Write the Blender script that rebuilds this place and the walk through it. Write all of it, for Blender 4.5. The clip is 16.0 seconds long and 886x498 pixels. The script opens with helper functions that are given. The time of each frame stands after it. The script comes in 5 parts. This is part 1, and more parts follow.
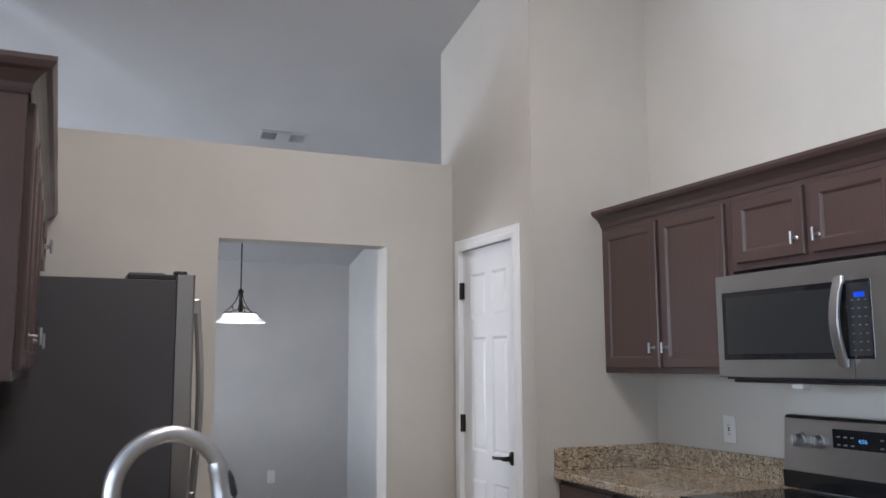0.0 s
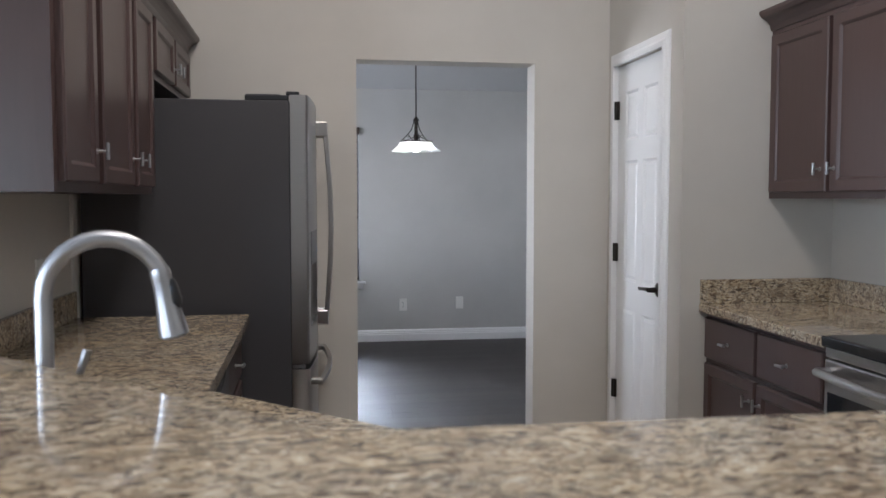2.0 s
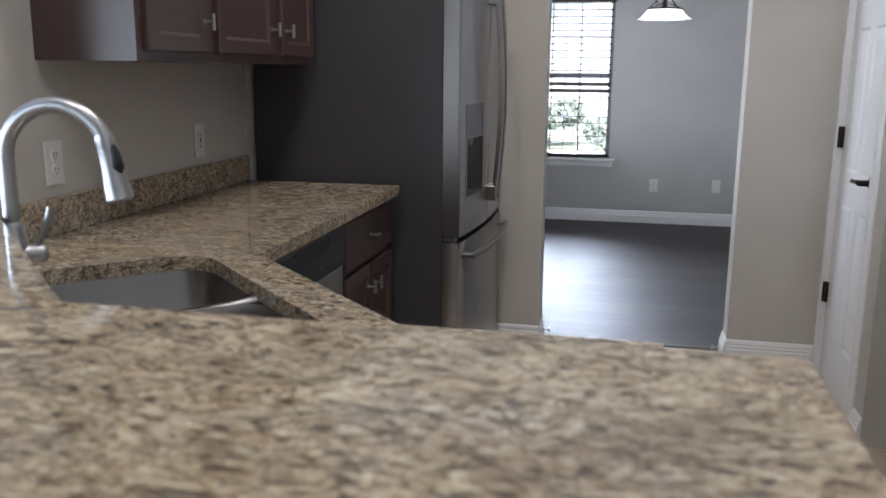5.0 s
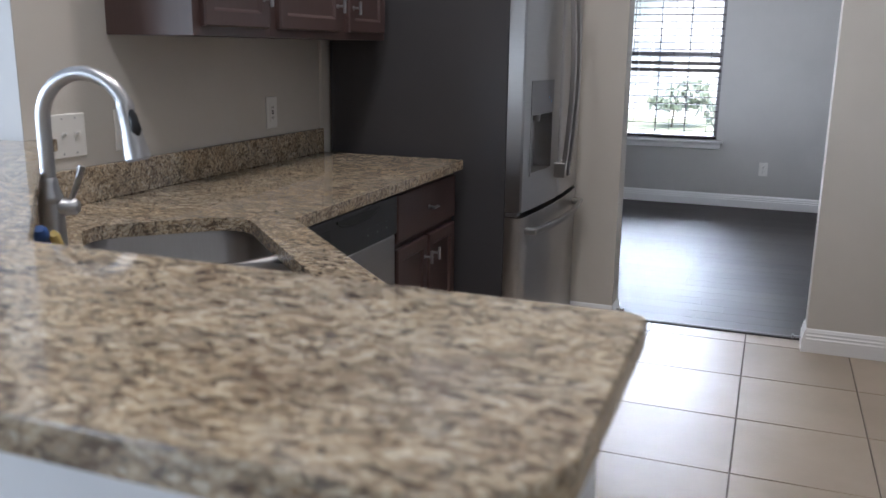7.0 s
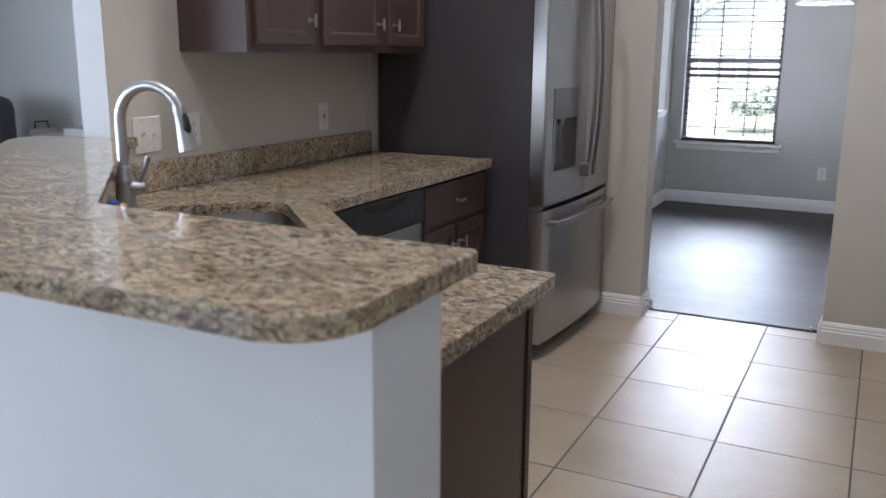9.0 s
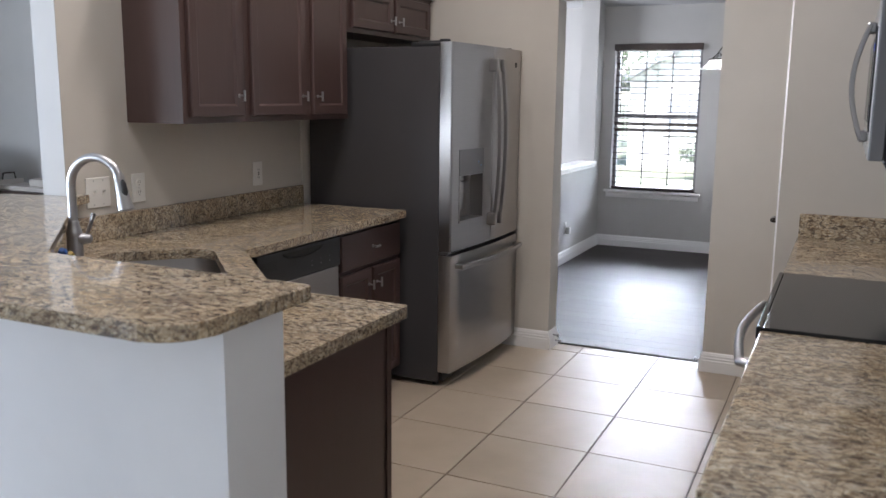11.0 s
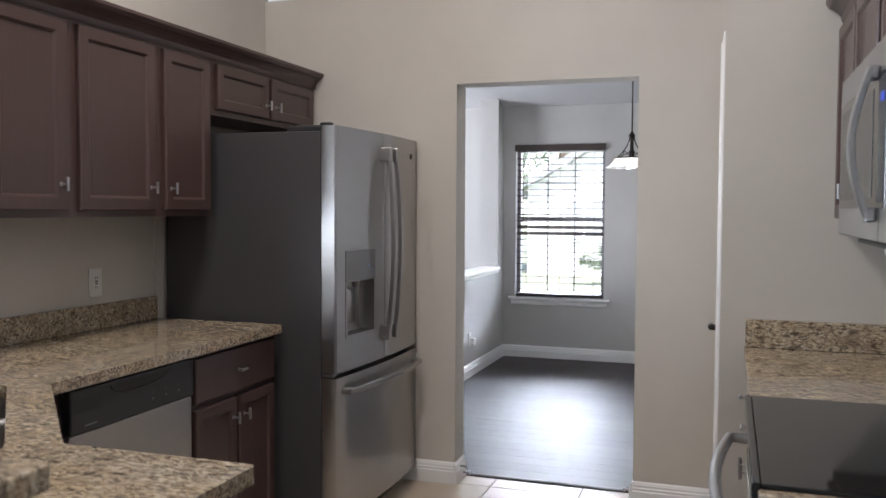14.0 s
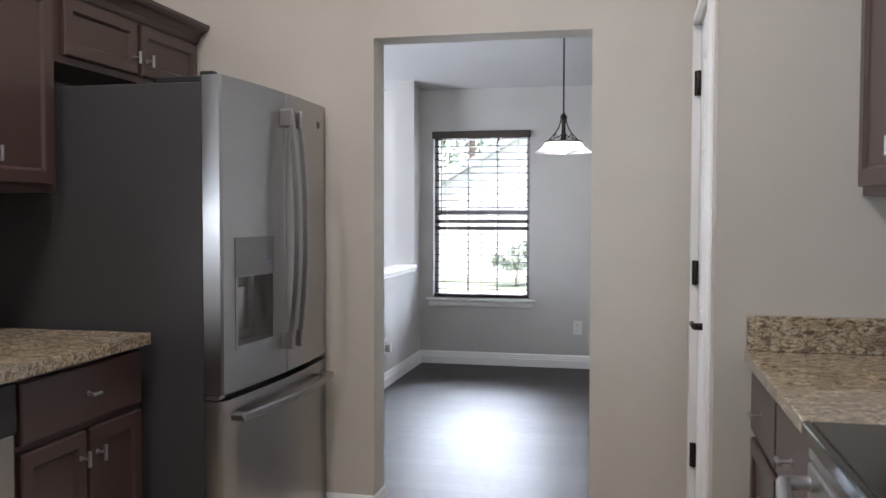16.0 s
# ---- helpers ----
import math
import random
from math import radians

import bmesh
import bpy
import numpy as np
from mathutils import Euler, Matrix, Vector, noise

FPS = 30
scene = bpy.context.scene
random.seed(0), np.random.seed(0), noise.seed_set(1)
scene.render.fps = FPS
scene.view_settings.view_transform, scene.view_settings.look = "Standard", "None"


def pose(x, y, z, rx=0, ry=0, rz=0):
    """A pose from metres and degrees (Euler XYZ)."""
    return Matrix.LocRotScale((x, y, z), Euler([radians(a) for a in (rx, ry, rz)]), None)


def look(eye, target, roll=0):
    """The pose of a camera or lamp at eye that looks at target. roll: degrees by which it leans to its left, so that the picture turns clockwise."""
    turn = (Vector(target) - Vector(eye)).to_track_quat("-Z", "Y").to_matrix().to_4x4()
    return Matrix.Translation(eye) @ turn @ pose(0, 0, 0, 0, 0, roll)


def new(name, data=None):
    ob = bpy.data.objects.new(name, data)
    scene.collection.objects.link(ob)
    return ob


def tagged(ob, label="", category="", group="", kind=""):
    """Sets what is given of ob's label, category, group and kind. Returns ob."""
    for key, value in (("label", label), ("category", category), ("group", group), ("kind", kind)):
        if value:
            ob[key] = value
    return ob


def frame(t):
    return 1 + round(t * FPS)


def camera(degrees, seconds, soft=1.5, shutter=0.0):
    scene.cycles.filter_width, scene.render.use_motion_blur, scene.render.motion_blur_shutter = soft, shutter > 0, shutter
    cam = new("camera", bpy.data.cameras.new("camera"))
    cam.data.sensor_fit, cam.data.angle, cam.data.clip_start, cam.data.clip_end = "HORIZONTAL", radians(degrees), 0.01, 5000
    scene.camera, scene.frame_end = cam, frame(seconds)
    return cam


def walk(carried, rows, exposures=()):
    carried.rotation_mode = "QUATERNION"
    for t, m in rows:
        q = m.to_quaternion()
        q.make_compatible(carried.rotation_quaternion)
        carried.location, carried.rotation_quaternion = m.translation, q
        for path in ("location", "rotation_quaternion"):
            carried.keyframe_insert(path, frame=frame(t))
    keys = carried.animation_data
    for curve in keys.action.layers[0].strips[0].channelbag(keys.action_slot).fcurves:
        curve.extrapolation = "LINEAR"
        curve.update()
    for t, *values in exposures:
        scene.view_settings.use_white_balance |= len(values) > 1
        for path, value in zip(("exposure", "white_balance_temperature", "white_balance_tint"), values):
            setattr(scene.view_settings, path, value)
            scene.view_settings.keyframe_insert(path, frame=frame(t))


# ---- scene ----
cam = camera(54.6, 16.0)
PATH = [
    (0, (0.1, 0.342, 1.399), (0.907, 2.153, 1.661), -0.3),
    (0.5, (0.234, 0.391, 1.387), (0.918, 2.262, 1.565), -0.3),
    (1, (0.326, 0.404, 1.371), (0.898, 2.319, 1.446), -0.1),
    (1.5, (0.458, 0.418, 1.368), (0.905, 2.367, 1.339), -0.1),
    (2, (0.589, 0.43, 1.348), (0.887, 2.405, 1.23), 0.0),
    (2.5, (0.694, 0.454, 1.334), (0.847, 2.438, 1.133), 0.2),
    (3, (0.81, 0.515, 1.34), (0.836, 2.496, 1.069), 0.2),
    (3.5, (0.896, 0.493, 1.345), (0.803, 2.466, 1.033), 0.6),
    (4, (1.002, 0.536, 1.344), (0.802, 2.495, 0.998), 0.6),
    (4.5, (1.119, 0.549, 1.348), (0.802, 2.486, 0.964), 0.3),
    (5, (1.198, 0.553, 1.348), (0.784, 2.467, 0.939), 0.5),
    (5.2, (1.244, 0.549, 1.354), (0.796, 2.452, 0.93), 0.9),
    (7.5, (1.536, 0.552, 1.337), (0.777, 2.346, 0.884), 0.4),
    (8, (1.655, 0.484, 1.345), (0.816, 2.242, 0.89), 0.5),
    (8.2, (1.699, 0.443, 1.353), (0.836, 2.188, 0.896), 0.6),
    (10.3, (2.154, -0.021, 1.431), (1.268, 1.721, 1.008), 0.5),
    (10.5, (2.221, -0.056, 1.462), (1.348, 1.696, 1.05), 0.6),
    (11, (2.319, -0.091, 1.476), (1.486, 1.693, 1.127), 0.6),
    (11.5, (2.377, -0.095, 1.485), (1.577, 1.717, 1.206), 0.5),
    (12, (2.366, -0.06, 1.472), (1.605, 1.776, 1.254), 0.5),
    (12.5, (2.306, 0.052, 1.442), (1.57, 1.903, 1.266), 0.3),
    (13, (2.215, 0.223, 1.439), (1.498, 2.085, 1.295), 0.3),
    (13.5, (2.16, 0.367, 1.418), (1.478, 2.244, 1.311), 0.2),
    (14, (2.106, 0.54, 1.397), (1.472, 2.435, 1.304), 0.3),
    (14.5, (2.036, 0.721, 1.341), (1.451, 2.632, 1.261), 0.1),
    (15, (1.947, 0.895, 1.342), (1.41, 2.82, 1.256), 0.3),
    (15.5, (1.874, 1.058, 1.318), (1.398, 2.999, 1.235), 0.2),
    (16, (1.84, 1.222, 1.297), (1.415, 3.175, 1.215), 0.1),
]
cam.data.dof.use_dof, cam.data.dof.focus_distance, cam.data.dof.aperture_fstop = True, 4.2, 6.0
walk(cam, [(t, look(eye, target, roll)) for t, eye, target, roll in PATH], [(0, 3.44, 5950, 14), (4, 3.38, 5900, 12), (8, 3.52, 5800, 14), (12, 3.6, 6200, 15), (16, 3.62, 6150, 14)])

# ---- world, sun, lamps ----
world = bpy.data.worlds.new("world")
scene.world = world
world.use_nodes = True
wn = world.node_tree.nodes
wbg = wn["Background"]
sky = wn.new("ShaderNodeTexSky")
sky.sky_type, sky.sun_disc = "NISHITA", False
sky.sun_elevation, sky.sun_rotation = radians(55), radians(150)
wbg.inputs[1].default_value = 0.07
world.node_tree.links.new(sky.outputs[0], wbg.inputs[0])


def lamp(name, kind, energy, m, colour=(1, 1, 1), size=(1, 1), angle=0.5):
    data = bpy.data.lights.new(name, kind)
    data.energy, data.color = energy, colour
    if kind == "AREA":
        data.shape, data.size, data.size_y = "RECTANGLE", size[0], size[1]
    elif kind == "SUN":
        data.angle = radians(angle)
    else:
        data.shadow_soft_size = size[0]
        if kind == "SPOT":
            data.spot_size, data.spot_blend = radians(175), 1.0
    ob = new(name, data)
    ob.matrix_world = m
    return ob


lamp("sun", "SUN", 1.5, look((5, -9, 17), (0, 0, 0)), (1, 0.95, 0.88), angle=12)
COOL, WARM = (0.80, 0.90, 1.0), (1.0, 0.92, 0.82)
lamp("daylight_patio_door", "AREA", 11, look((-3.55, -4.38, 1.3), (-3.55, 0, 1.3)), COOL, (1.7, 2.3))
# fill from the left through an added, unseen west window
lamp("living_fill_light", "AREA", 20, look((-4.38, 0.4, 1.6), (0, 0.4, 1.6)), COOL, (1.9, 1.5))
# unseen lamp panel added outside in place of bright sky, lifts the floor streak
lamp("sky_fill_panel", "AREA", 2200, look((-0.5, 20.0, 8.0), (-0.5, 8.0, 8.0)), (0.86, 0.93, 1.0), (14.0, 9.4))
# fill through an added, unseen foyer window, brightens the dining column and jamb
lamp("foyer_fill_light", "AREA", 11, look((-2.42, 7.0, 1.5), (0, 7.0, 1.5)), (0.93, 0.96, 1.0), (1.0, 1.5))

lamp("ceiling_fan_light", "POINT", 5.6, look((0.61, 1.28, 3.42), (0.61, 1.28, 0)), (1.0, 0.93, 0.84), (0.11,))
lamp("kitchen_ceiling_light", "SPOT", 9.5, look((0.95, 2.9, 3.55), (0.95, 2.9, 0)), (1.0, 0.89, 0.77), (0.15,))
lamp("pendant_bulb_light", "POINT", 0.7, look((1.39, 7.155, 1.695), (1.39, 7.155, 0)), (1.0, 0.97, 0.92), (0.03,))

# ---- materials ----


def material(name, base, rough=0.5, metal=0.0):
    m = bpy.data.materials.new(name)
    m.use_nodes = True
    b = m.node_tree.nodes["Principled BSDF"]
    b.inputs["Base Color"].default_value = (*base, 1)
    b.inputs["Roughness"].default_value = rough
    b.inputs["Metallic"].default_value = metal
    return m, m.node_tree.nodes, m.node_tree.links, b


def coords(n, l, scale=(1, 1, 1), rot=(0, 0, 0)):
    tc, mp = n.new("ShaderNodeTexCoord"), n.new("ShaderNodeMapping")
    mp.inputs["Scale"].default_value, mp.inputs["Rotation"].default_value = scale, [radians(a) for a in rot]
    l.new(tc.outputs["Object"], mp.inputs["Vector"])
    return mp.outputs[0]


def tex_noise(n, l, vec, scale, detail=4.0, rough=0.5, distort=0.0):
    t = n.new("ShaderNodeTexNoise")
    t.inputs["Scale"].default_value, t.inputs["Detail"].default_value = scale, detail
    t.inputs["Roughness"].default_value, t.inputs["Distortion"].default_value = rough, distort
    l.new(vec, t.inputs["Vector"])
    return t.outputs[0]


def ramp(n, l, fac, stops):
    r = n.new("ShaderNodeValToRGB")
    e = r.color_ramp.elements
    while len(e) < len(stops):
        e.new(0.5)
    for k, (p, c) in enumerate(stops):
        e[k].position = p
        e[k].color = (*c, 1) if len(c) == 3 else c
    l.new(fac, r.inputs[0])
    return r.outputs[0]


def mix(n, l, fac, a, b, mode="MIX"):
    x = n.new("ShaderNodeMix")
    x.data_type, x.blend_type = "RGBA", mode
    for sock, v in ((x.inputs[0], fac), (x.inputs[6], a), (x.inputs[7], b)):
        if hasattr(v, "node"):
            l.new(v, sock)
        else:
            sock.default_value = v if isinstance(v, float) else (*v, 1)
    return x.outputs[2]


def bump(n, l, b, height, strength=0.2, dist=0.002):
    x = n.new("ShaderNodeBump")
    x.inputs["Strength"].default_value, x.inputs["Distance"].default_value = strength, dist
    l.new(height, x.inputs["Height"])
    l.new(x.outputs[0], b.inputs["Normal"])


def grey(v):
    return (v, v, v)


def paint(name, base, rough=0.6, vary=0.06, peel=120.0, strength=0.25):
    m, n, l, b = material(name, base, rough)
    v = coords(n, l)
    big = tex_noise(n, l, v, 1.3, 5, 0.6)
    lo, hi = [c * (1 - vary) for c in base], [min(1, c * (1 + vary)) for c in base]
    l.new(ramp(n, l, big, [(0.3, lo), (0.7, hi)]), b.inputs["Base Color"])
    bump(n, l, b, tex_noise(n, l, v, peel, 3, 0.55), strength, 0.0012)
    return m


WALL = paint("wall_paint_greige", (0.545, 0.516, 0.47))
WALL2 = paint("wall_paint_blue_grey", (0.46, 0.455, 0.445))
WALL3 = paint("half_wall_paint", (0.72, 0.735, 0.76))
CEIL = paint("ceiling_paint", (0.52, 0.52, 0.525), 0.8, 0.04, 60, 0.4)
TRIM = paint("trim_paint", (0.80, 0.80, 0.80), 0.35, 0.03, 40, 0.05)
DOORW = paint("door_paint", (0.78, 0.78, 0.78), 0.4, 0.03, 40, 0.05)


def wood_dark(name, lo, hi, rough):
    m, n, l, b = material(name, hi, rough)
    v = coords(n, l, (9, 9, 0.7))
    g = tex_noise(n, l, v, 6, 8, 0.65, 0.6)
    big = tex_noise(n, l, coords(n, l), 2.0, 3)
    c = ramp(n, l, g, [(0.25, lo), (0.75, hi)])
    l.new(mix(n, l, big, c, [x * 1.25 for x in hi]), b.inputs["Base Color"])
    l.new(ramp(n, l, big, [(0.2, grey(rough - 0.06)), (0.8, grey(rough + 0.08))]), b.inputs["Roughness"])
    bump(n, l, b, g, 0.12, 0.0006)
    b.inputs["Specular IOR Level"].default_value = 0.45
    b.inputs["Coat Weight"].default_value, b.inputs["Coat Roughness"].default_value = 0.16, 0.16
    return m


CAB = wood_dark("cabinet_stain", (0.045, 0.024, 0.022), (0.065, 0.039, 0.035), 0.35)
CABIN = wood_dark("cabinet_shadow_side", (0.030, 0.013, 0.010), (0.045, 0.020, 0.016), 0.45)


def granite_mat():
    m, n, l, b = material("granite", (0.4, 0.33, 0.24), 0.12)
    v = coords(n, l, (0.45, 1.0, 1.0), (0, 0, 14))
    warp = tex_noise(n, l, v, 9, 3, 0.5)
    wv = n.new("ShaderNodeVectorMath")
    wv.operation = "MULTIPLY_ADD"
    l.new(warp, wv.inputs[0])
    wv.inputs[1].default_value = (0.05, 0.05, 0.05)
    l.new(v, wv.inputs[2])
    w = wv.outputs[0]
    a = tex_noise(n, l, w, 150, 6, 0.68, 0.3)
    c = ramp(n, l, a, [(0.35, (0.12, 0.09, 0.07)), (0.43, (0.36, 0.28, 0.19)), (0.48, (0.475, 0.395, 0.28)), (0.56, (0.55, 0.48, 0.36)), (0.66, (0.65, 0.61, 0.52))])
    d = tex_noise(n, l, w, 88, 6, 0.66, 0.8)
    dark = ramp(n, l, d, [(0.53, grey(0.0)), (0.58, grey(0.78))])
    c = mix(n, l, dark, c, (0.045, 0.036, 0.032))
    vein = tex_noise(n, l, coords(n, l, (0.7, 1, 1), (20, 15, 25)), 13, 6, 0.66, 2.2)
    c = mix(n, l, ramp(n, l, vein, [(0.45, grey(0.0)), (0.48, grey(0.5)), (0.51, grey(0.5)), (0.535, grey(0.0))]), c, (0.075, 0.055, 0.045))
    blot = tex_noise(n, l, coords(n, l, (0.8, 1, 1), (0, 0, 50)), 16, 5, 0.6, 0.5)
    c = mix(n, l, ramp(n, l, blot, [(0.50, grey(0.0)), (0.66, grey(0.45))]), c, (0.19, 0.14, 0.10))
    c = mix(n, l, ramp(n, l, blot, [(0.32, grey(0.25)), (0.44, grey(0.0))]), c, (0.40, 0.38, 0.345))
    e = tex_noise(n, l, v, 150, 4, 0.7)
    speck = ramp(n, l, e, [(0.62, grey(0.0)), (0.66, grey(1.0))])
    c = mix(n, l, speck, c, (0.20, 0.12, 0.06))
    wide = tex_noise(n, l, coords(n, l, (0.45, 1, 1), (0, 0, 22)), 26, 4, 0.55, 0.4)
    c = mix(n, l, 1.0, c, ramp(n, l, wide, [(0.35, grey(0.86)), (0.62, grey(1.08))]), "MULTIPLY")
    g = tex_noise(n, l, coords(n, l, (0.5, 1, 1), (0, 0, 30)), 7, 3, 0.5)
    warmth = ramp(n, l, g, [(0.35, (1.0, 1.0, 1.02)), (0.7, (1.02, 0.95, 0.86))])
    c = mix(n, l, 1.0, c, warmth, "MULTIPLY")
    l.new(c, b.inputs["Base Color"])
    l.new(ramp(n, l, a, [(0.3, grey(0.05)), (0.8, grey(0.08))]), b.inputs["Roughness"])
    return m


GRANITE = granite_mat()


def tile_mat():
    m, n, l, b = material("floor_tile", (0.46, 0.38, 0.29), 0.3)
    v = coords(n, l)
    info = n.new("ShaderNodeObjectInfo")
    off = n.new("ShaderNodeVectorMath")
    off.operation = "MULTIPLY_ADD"
    l.new(info.outputs["Random"], off.inputs[0])
    off.inputs[1].default_value = (37.0, 11.0, 5.0)
    l.new(v, off.inputs[2])
    v = off.outputs[0]
    a = tex_noise(n, l, v, 4.0, 4, 0.5, 0.2)
    c = ramp(n, l, a, [(0.25, (0.385, 0.318, 0.240)), (0.5, (0.435, 0.362, 0.278)), (0.75, (0.475, 0.402, 0.318))])
    s = tex_noise(n, l, v, 60, 4, 0.6)
    c = mix(n, l, ramp(n, l, s, [(0.6, grey(0)), (0.75, grey(0.2))]), c, (0.38, 0.31, 0.24))
    tone = ramp(n, l, info.outputs["Random"], [(0.0, grey(0.93)), (1.0, grey(1.05))])
    l.new(mix(n, l, 1.0, c, tone, "MULTIPLY"), b.inputs["Base Color"])
    l.new(ramp(n, l, a, [(0.3, grey(0.33)), (0.7, grey(0.40))]), b.inputs["Roughness"])
    bump(n, l, b, s, 0.05, 0.0004)
    return m


TILE = tile_mat()
GROUT = paint("grout", (0.17, 0.14, 0.115), 0.85, 0.2, 90, 0.4)


def plank_mat():
    m, n, l, b = material("dark_plank", (0.03, 0.024, 0.022), 0.25)
    info = n.new("ShaderNodeObjectInfo")
    v = coords(n, l, (1.0, 9, 9))
    off = n.new("ShaderNodeVectorMath")
    off.operation = "MULTIPLY_ADD"
    l.new(info.outputs["Random"], off.inputs[0])
    off.inputs[1].default_value = (23.0, 51.0, 7.0)
    l.new(v, off.inputs[2])
    a = tex_noise(n, l, off.outputs[0], 5, 6, 0.6, 0.5)
    c = ramp(n, l, a, [(0.3, (0.020, 0.016, 0.016)), (0.7, (0.046, 0.037, 0.034))])
    tone = ramp(n, l, info.outputs["Random"], [(0.0, grey(0.75)), (1.0, grey(1.25))])
    l.new(mix(n, l, 1.0, c, tone, "MULTIPLY"), b.inputs["Base Color"])
    l.new(ramp(n, l, a, [(0.3, grey(0.45)), (0.7, grey(0.53))]), b.inputs["Roughness"])
    b.inputs["Specular IOR Level"].default_value = 0.5
    bump(n, l, b, a, 0.06, 0.0008)
    return m


PLANK = plank_mat()
PLANKGAP = material("plank_gap", (0.016, 0.014, 0.013), 0.8)[0]


def steel_mat(name, base, rough, streak=(1, 1, 60)):
    m, n, l, b = material(name, base, rough, 1.0)
    g = tex_noise(n, l, coords(n, l, streak), 8, 4, 0.6)
    big = tex_noise(n, l, coords(n, l), 3, 3)
    l.new(ramp(n, l, g, [(0.3, [c * 0.96 for c in base]), (0.7, [c * 1.03 for c in base])]), b.inputs["Base Color"])
    bump(n, l, b, tex_noise(n, l, coords(n, l), 5, 1), 0.4, 0.003)
    l.new(ramp(n, l, big, [(0.3, grey(rough - 0.02)), (0.7, grey(rough + 0.04))]), b.inputs["Roughness"])
    return m


STEEL = steel_mat("brushed_steel", (0.425, 0.41, 0.40), 0.30)
SINKST = steel_mat("sink_steel", (0.36, 0.345, 0.34), 0.34, (40, 40, 1))
NICKEL = material("satin_nickel", (0.46, 0.46, 0.47), 0.38, 1.0)[0]
FSIDE = paint("fridge_side_grey", (0.050, 0.048, 0.052), 0.5, 0.08, 300, 0.3)
BLACK = paint("black_plastic", (0.022, 0.023, 0.025), 0.35, 0.1, 200, 0.1)
GLOSS = material("black_glass", (0.012, 0.012, 0.014), 0.05)[0]
COOKTOP = material("cooktop_glass", (0.014, 0.014, 0.015), 0.05)[0]
COOKTOP.node_tree.nodes["Principled BSDF"].inputs["Specular IOR Level"].default_value = 0.35
BRONZE = material("oil_rubbed_bronze", (0.030, 0.024, 0.020), 0.35, 0.8)[0]
PLATE = material("plate_plastic", (0.72, 0.71, 0.68), 0.35)[0]
SLAT = wood_dark("blind_slat_stain", (0.022, 0.014, 0.012), (0.040, 0.026, 0.022), 0.4)
# near-black that stands for the shade inside slots, seams and recesses
SLOT = material("slot_dark", (0.02, 0.02, 0.02), 0.6)[0]
FRAMEW = paint("vinyl_window_frame", (0.22, 0.22, 0.23), 0.4, 0.03, 40, 0.05)
RUBBER = material("rubber", (0.02, 0.02, 0.02), 0.7)[0]


def emit(name, colour, strength):
    m, n, l, b = material(name, colour, 0.3)
    b.inputs["Emission Color"].default_value = (*colour, 1)
    b.inputs["Emission Strength"].default_value = strength
    return m


DISPLAY = emit("blue_display", (0.01, 0.07, 0.7), 0.011)
DIGITS = emit("digit_glow", (0.15, 0.5, 1.0), 0.04)
BULB = emit("bulb_glow", (1.0, 0.93, 0.86), 6.0)
WHITEINK = material("white_ink", (0.2, 0.2, 0.2), 0.5)[0]


def glass_mat():
    m, n, l, b = material("window_glass", (1, 1, 1), 0.0)
    b.inputs["Transmission Weight"].default_value = 1.0
    b.inputs["IOR"].default_value = 1.01
    return m


GLASS = glass_mat()


def shade_mat():
    m, n, l, b = material("alabaster_glass", (0.7, 0.7, 0.7), 0.3)
    a = tex_noise(n, l, coords(n, l), 18, 5, 0.6, 1.5)
    c = ramp(n, l, a, [(0.35, (0.60, 0.60, 0.59)), (0.65, (0.80, 0.80, 0.80))])
    l.new(c, b.inputs["Base Color"])
    tr, mx = n.new("ShaderNodeBsdfTranslucent"), n.new("ShaderNodeMixShader")
    l.new(c, tr.inputs["Color"])
    mx.inputs[0].default_value = 0.55
    l.new(b.outputs[0], mx.inputs[1])
    l.new(tr.outputs[0], mx.inputs[2])
    l.new(mx.outputs[0], n["Material Output"].inputs["Surface"])
    return m


SHADE = shade_mat()
TRAY = paint("tray_paint", (0.40, 0.37, 0.34), 0.5, 0.05, 60, 0.1)
LEATHER = paint("black_leather", (0.020, 0.020, 0.026), 0.35, 0.2, 70, 0.5)
PALEGROUND = paint("pale_ground_strip", (0.42, 0.42, 0.41), 0.9, 0.1, 30, 0.4)
GRASS = paint("grass_ground", (0.15, 0.165, 0.10), 0.9, 0.3, 6, 0.5)
LEAF = paint("leaf_green", (0.10, 0.125, 0.08), 0.6, 0.4, 8, 0.3)
LEAF2 = paint("leaf_light_green", (0.24, 0.26, 0.20), 0.6, 0.3, 8, 0.3)
BARK = paint("bark", (0.12, 0.09, 0.06), 0.9, 0.3, 20, 0.8)
SIDING = paint("pale_siding", (0.62, 0.60, 0.56), 0.7, 0.05, 20, 0.3)
SHINGLE = paint("roof_shingle", (0.26, 0.27, 0.28), 0.9, 0.2, 15, 0.6)
EXTGLASS = material("far_window_glass", (0.32, 0.33, 0.34), 0.4)[0]
EXTWALL = paint("exterior_render", (0.5, 0.46, 0.4), 0.8, 0.1, 20, 0.4)

# ---- mesh helpers ----


def B():
    return bmesh.new()


def box(bm, x0, y0, z0, x1, y1, z1, bevel=0.0, seg=1):
    r = bmesh.ops.create_cube(bm, size=1.0)
    vs = r["verts"]
    for v in vs:
        v.co = Vector((x0 + (v.co.x + 0.5) * (x1 - x0), y0 + (v.co.y + 0.5) * (y1 - y0), z0 + (v.co.z + 0.5) * (z1 - z0)))
    if bevel:
        es = list({e for v in vs for e in v.link_edges})
        bmesh.ops.bevel(bm, geom=es, offset=bevel, segments=seg, affect="EDGES", profile=0.5)
    return bm


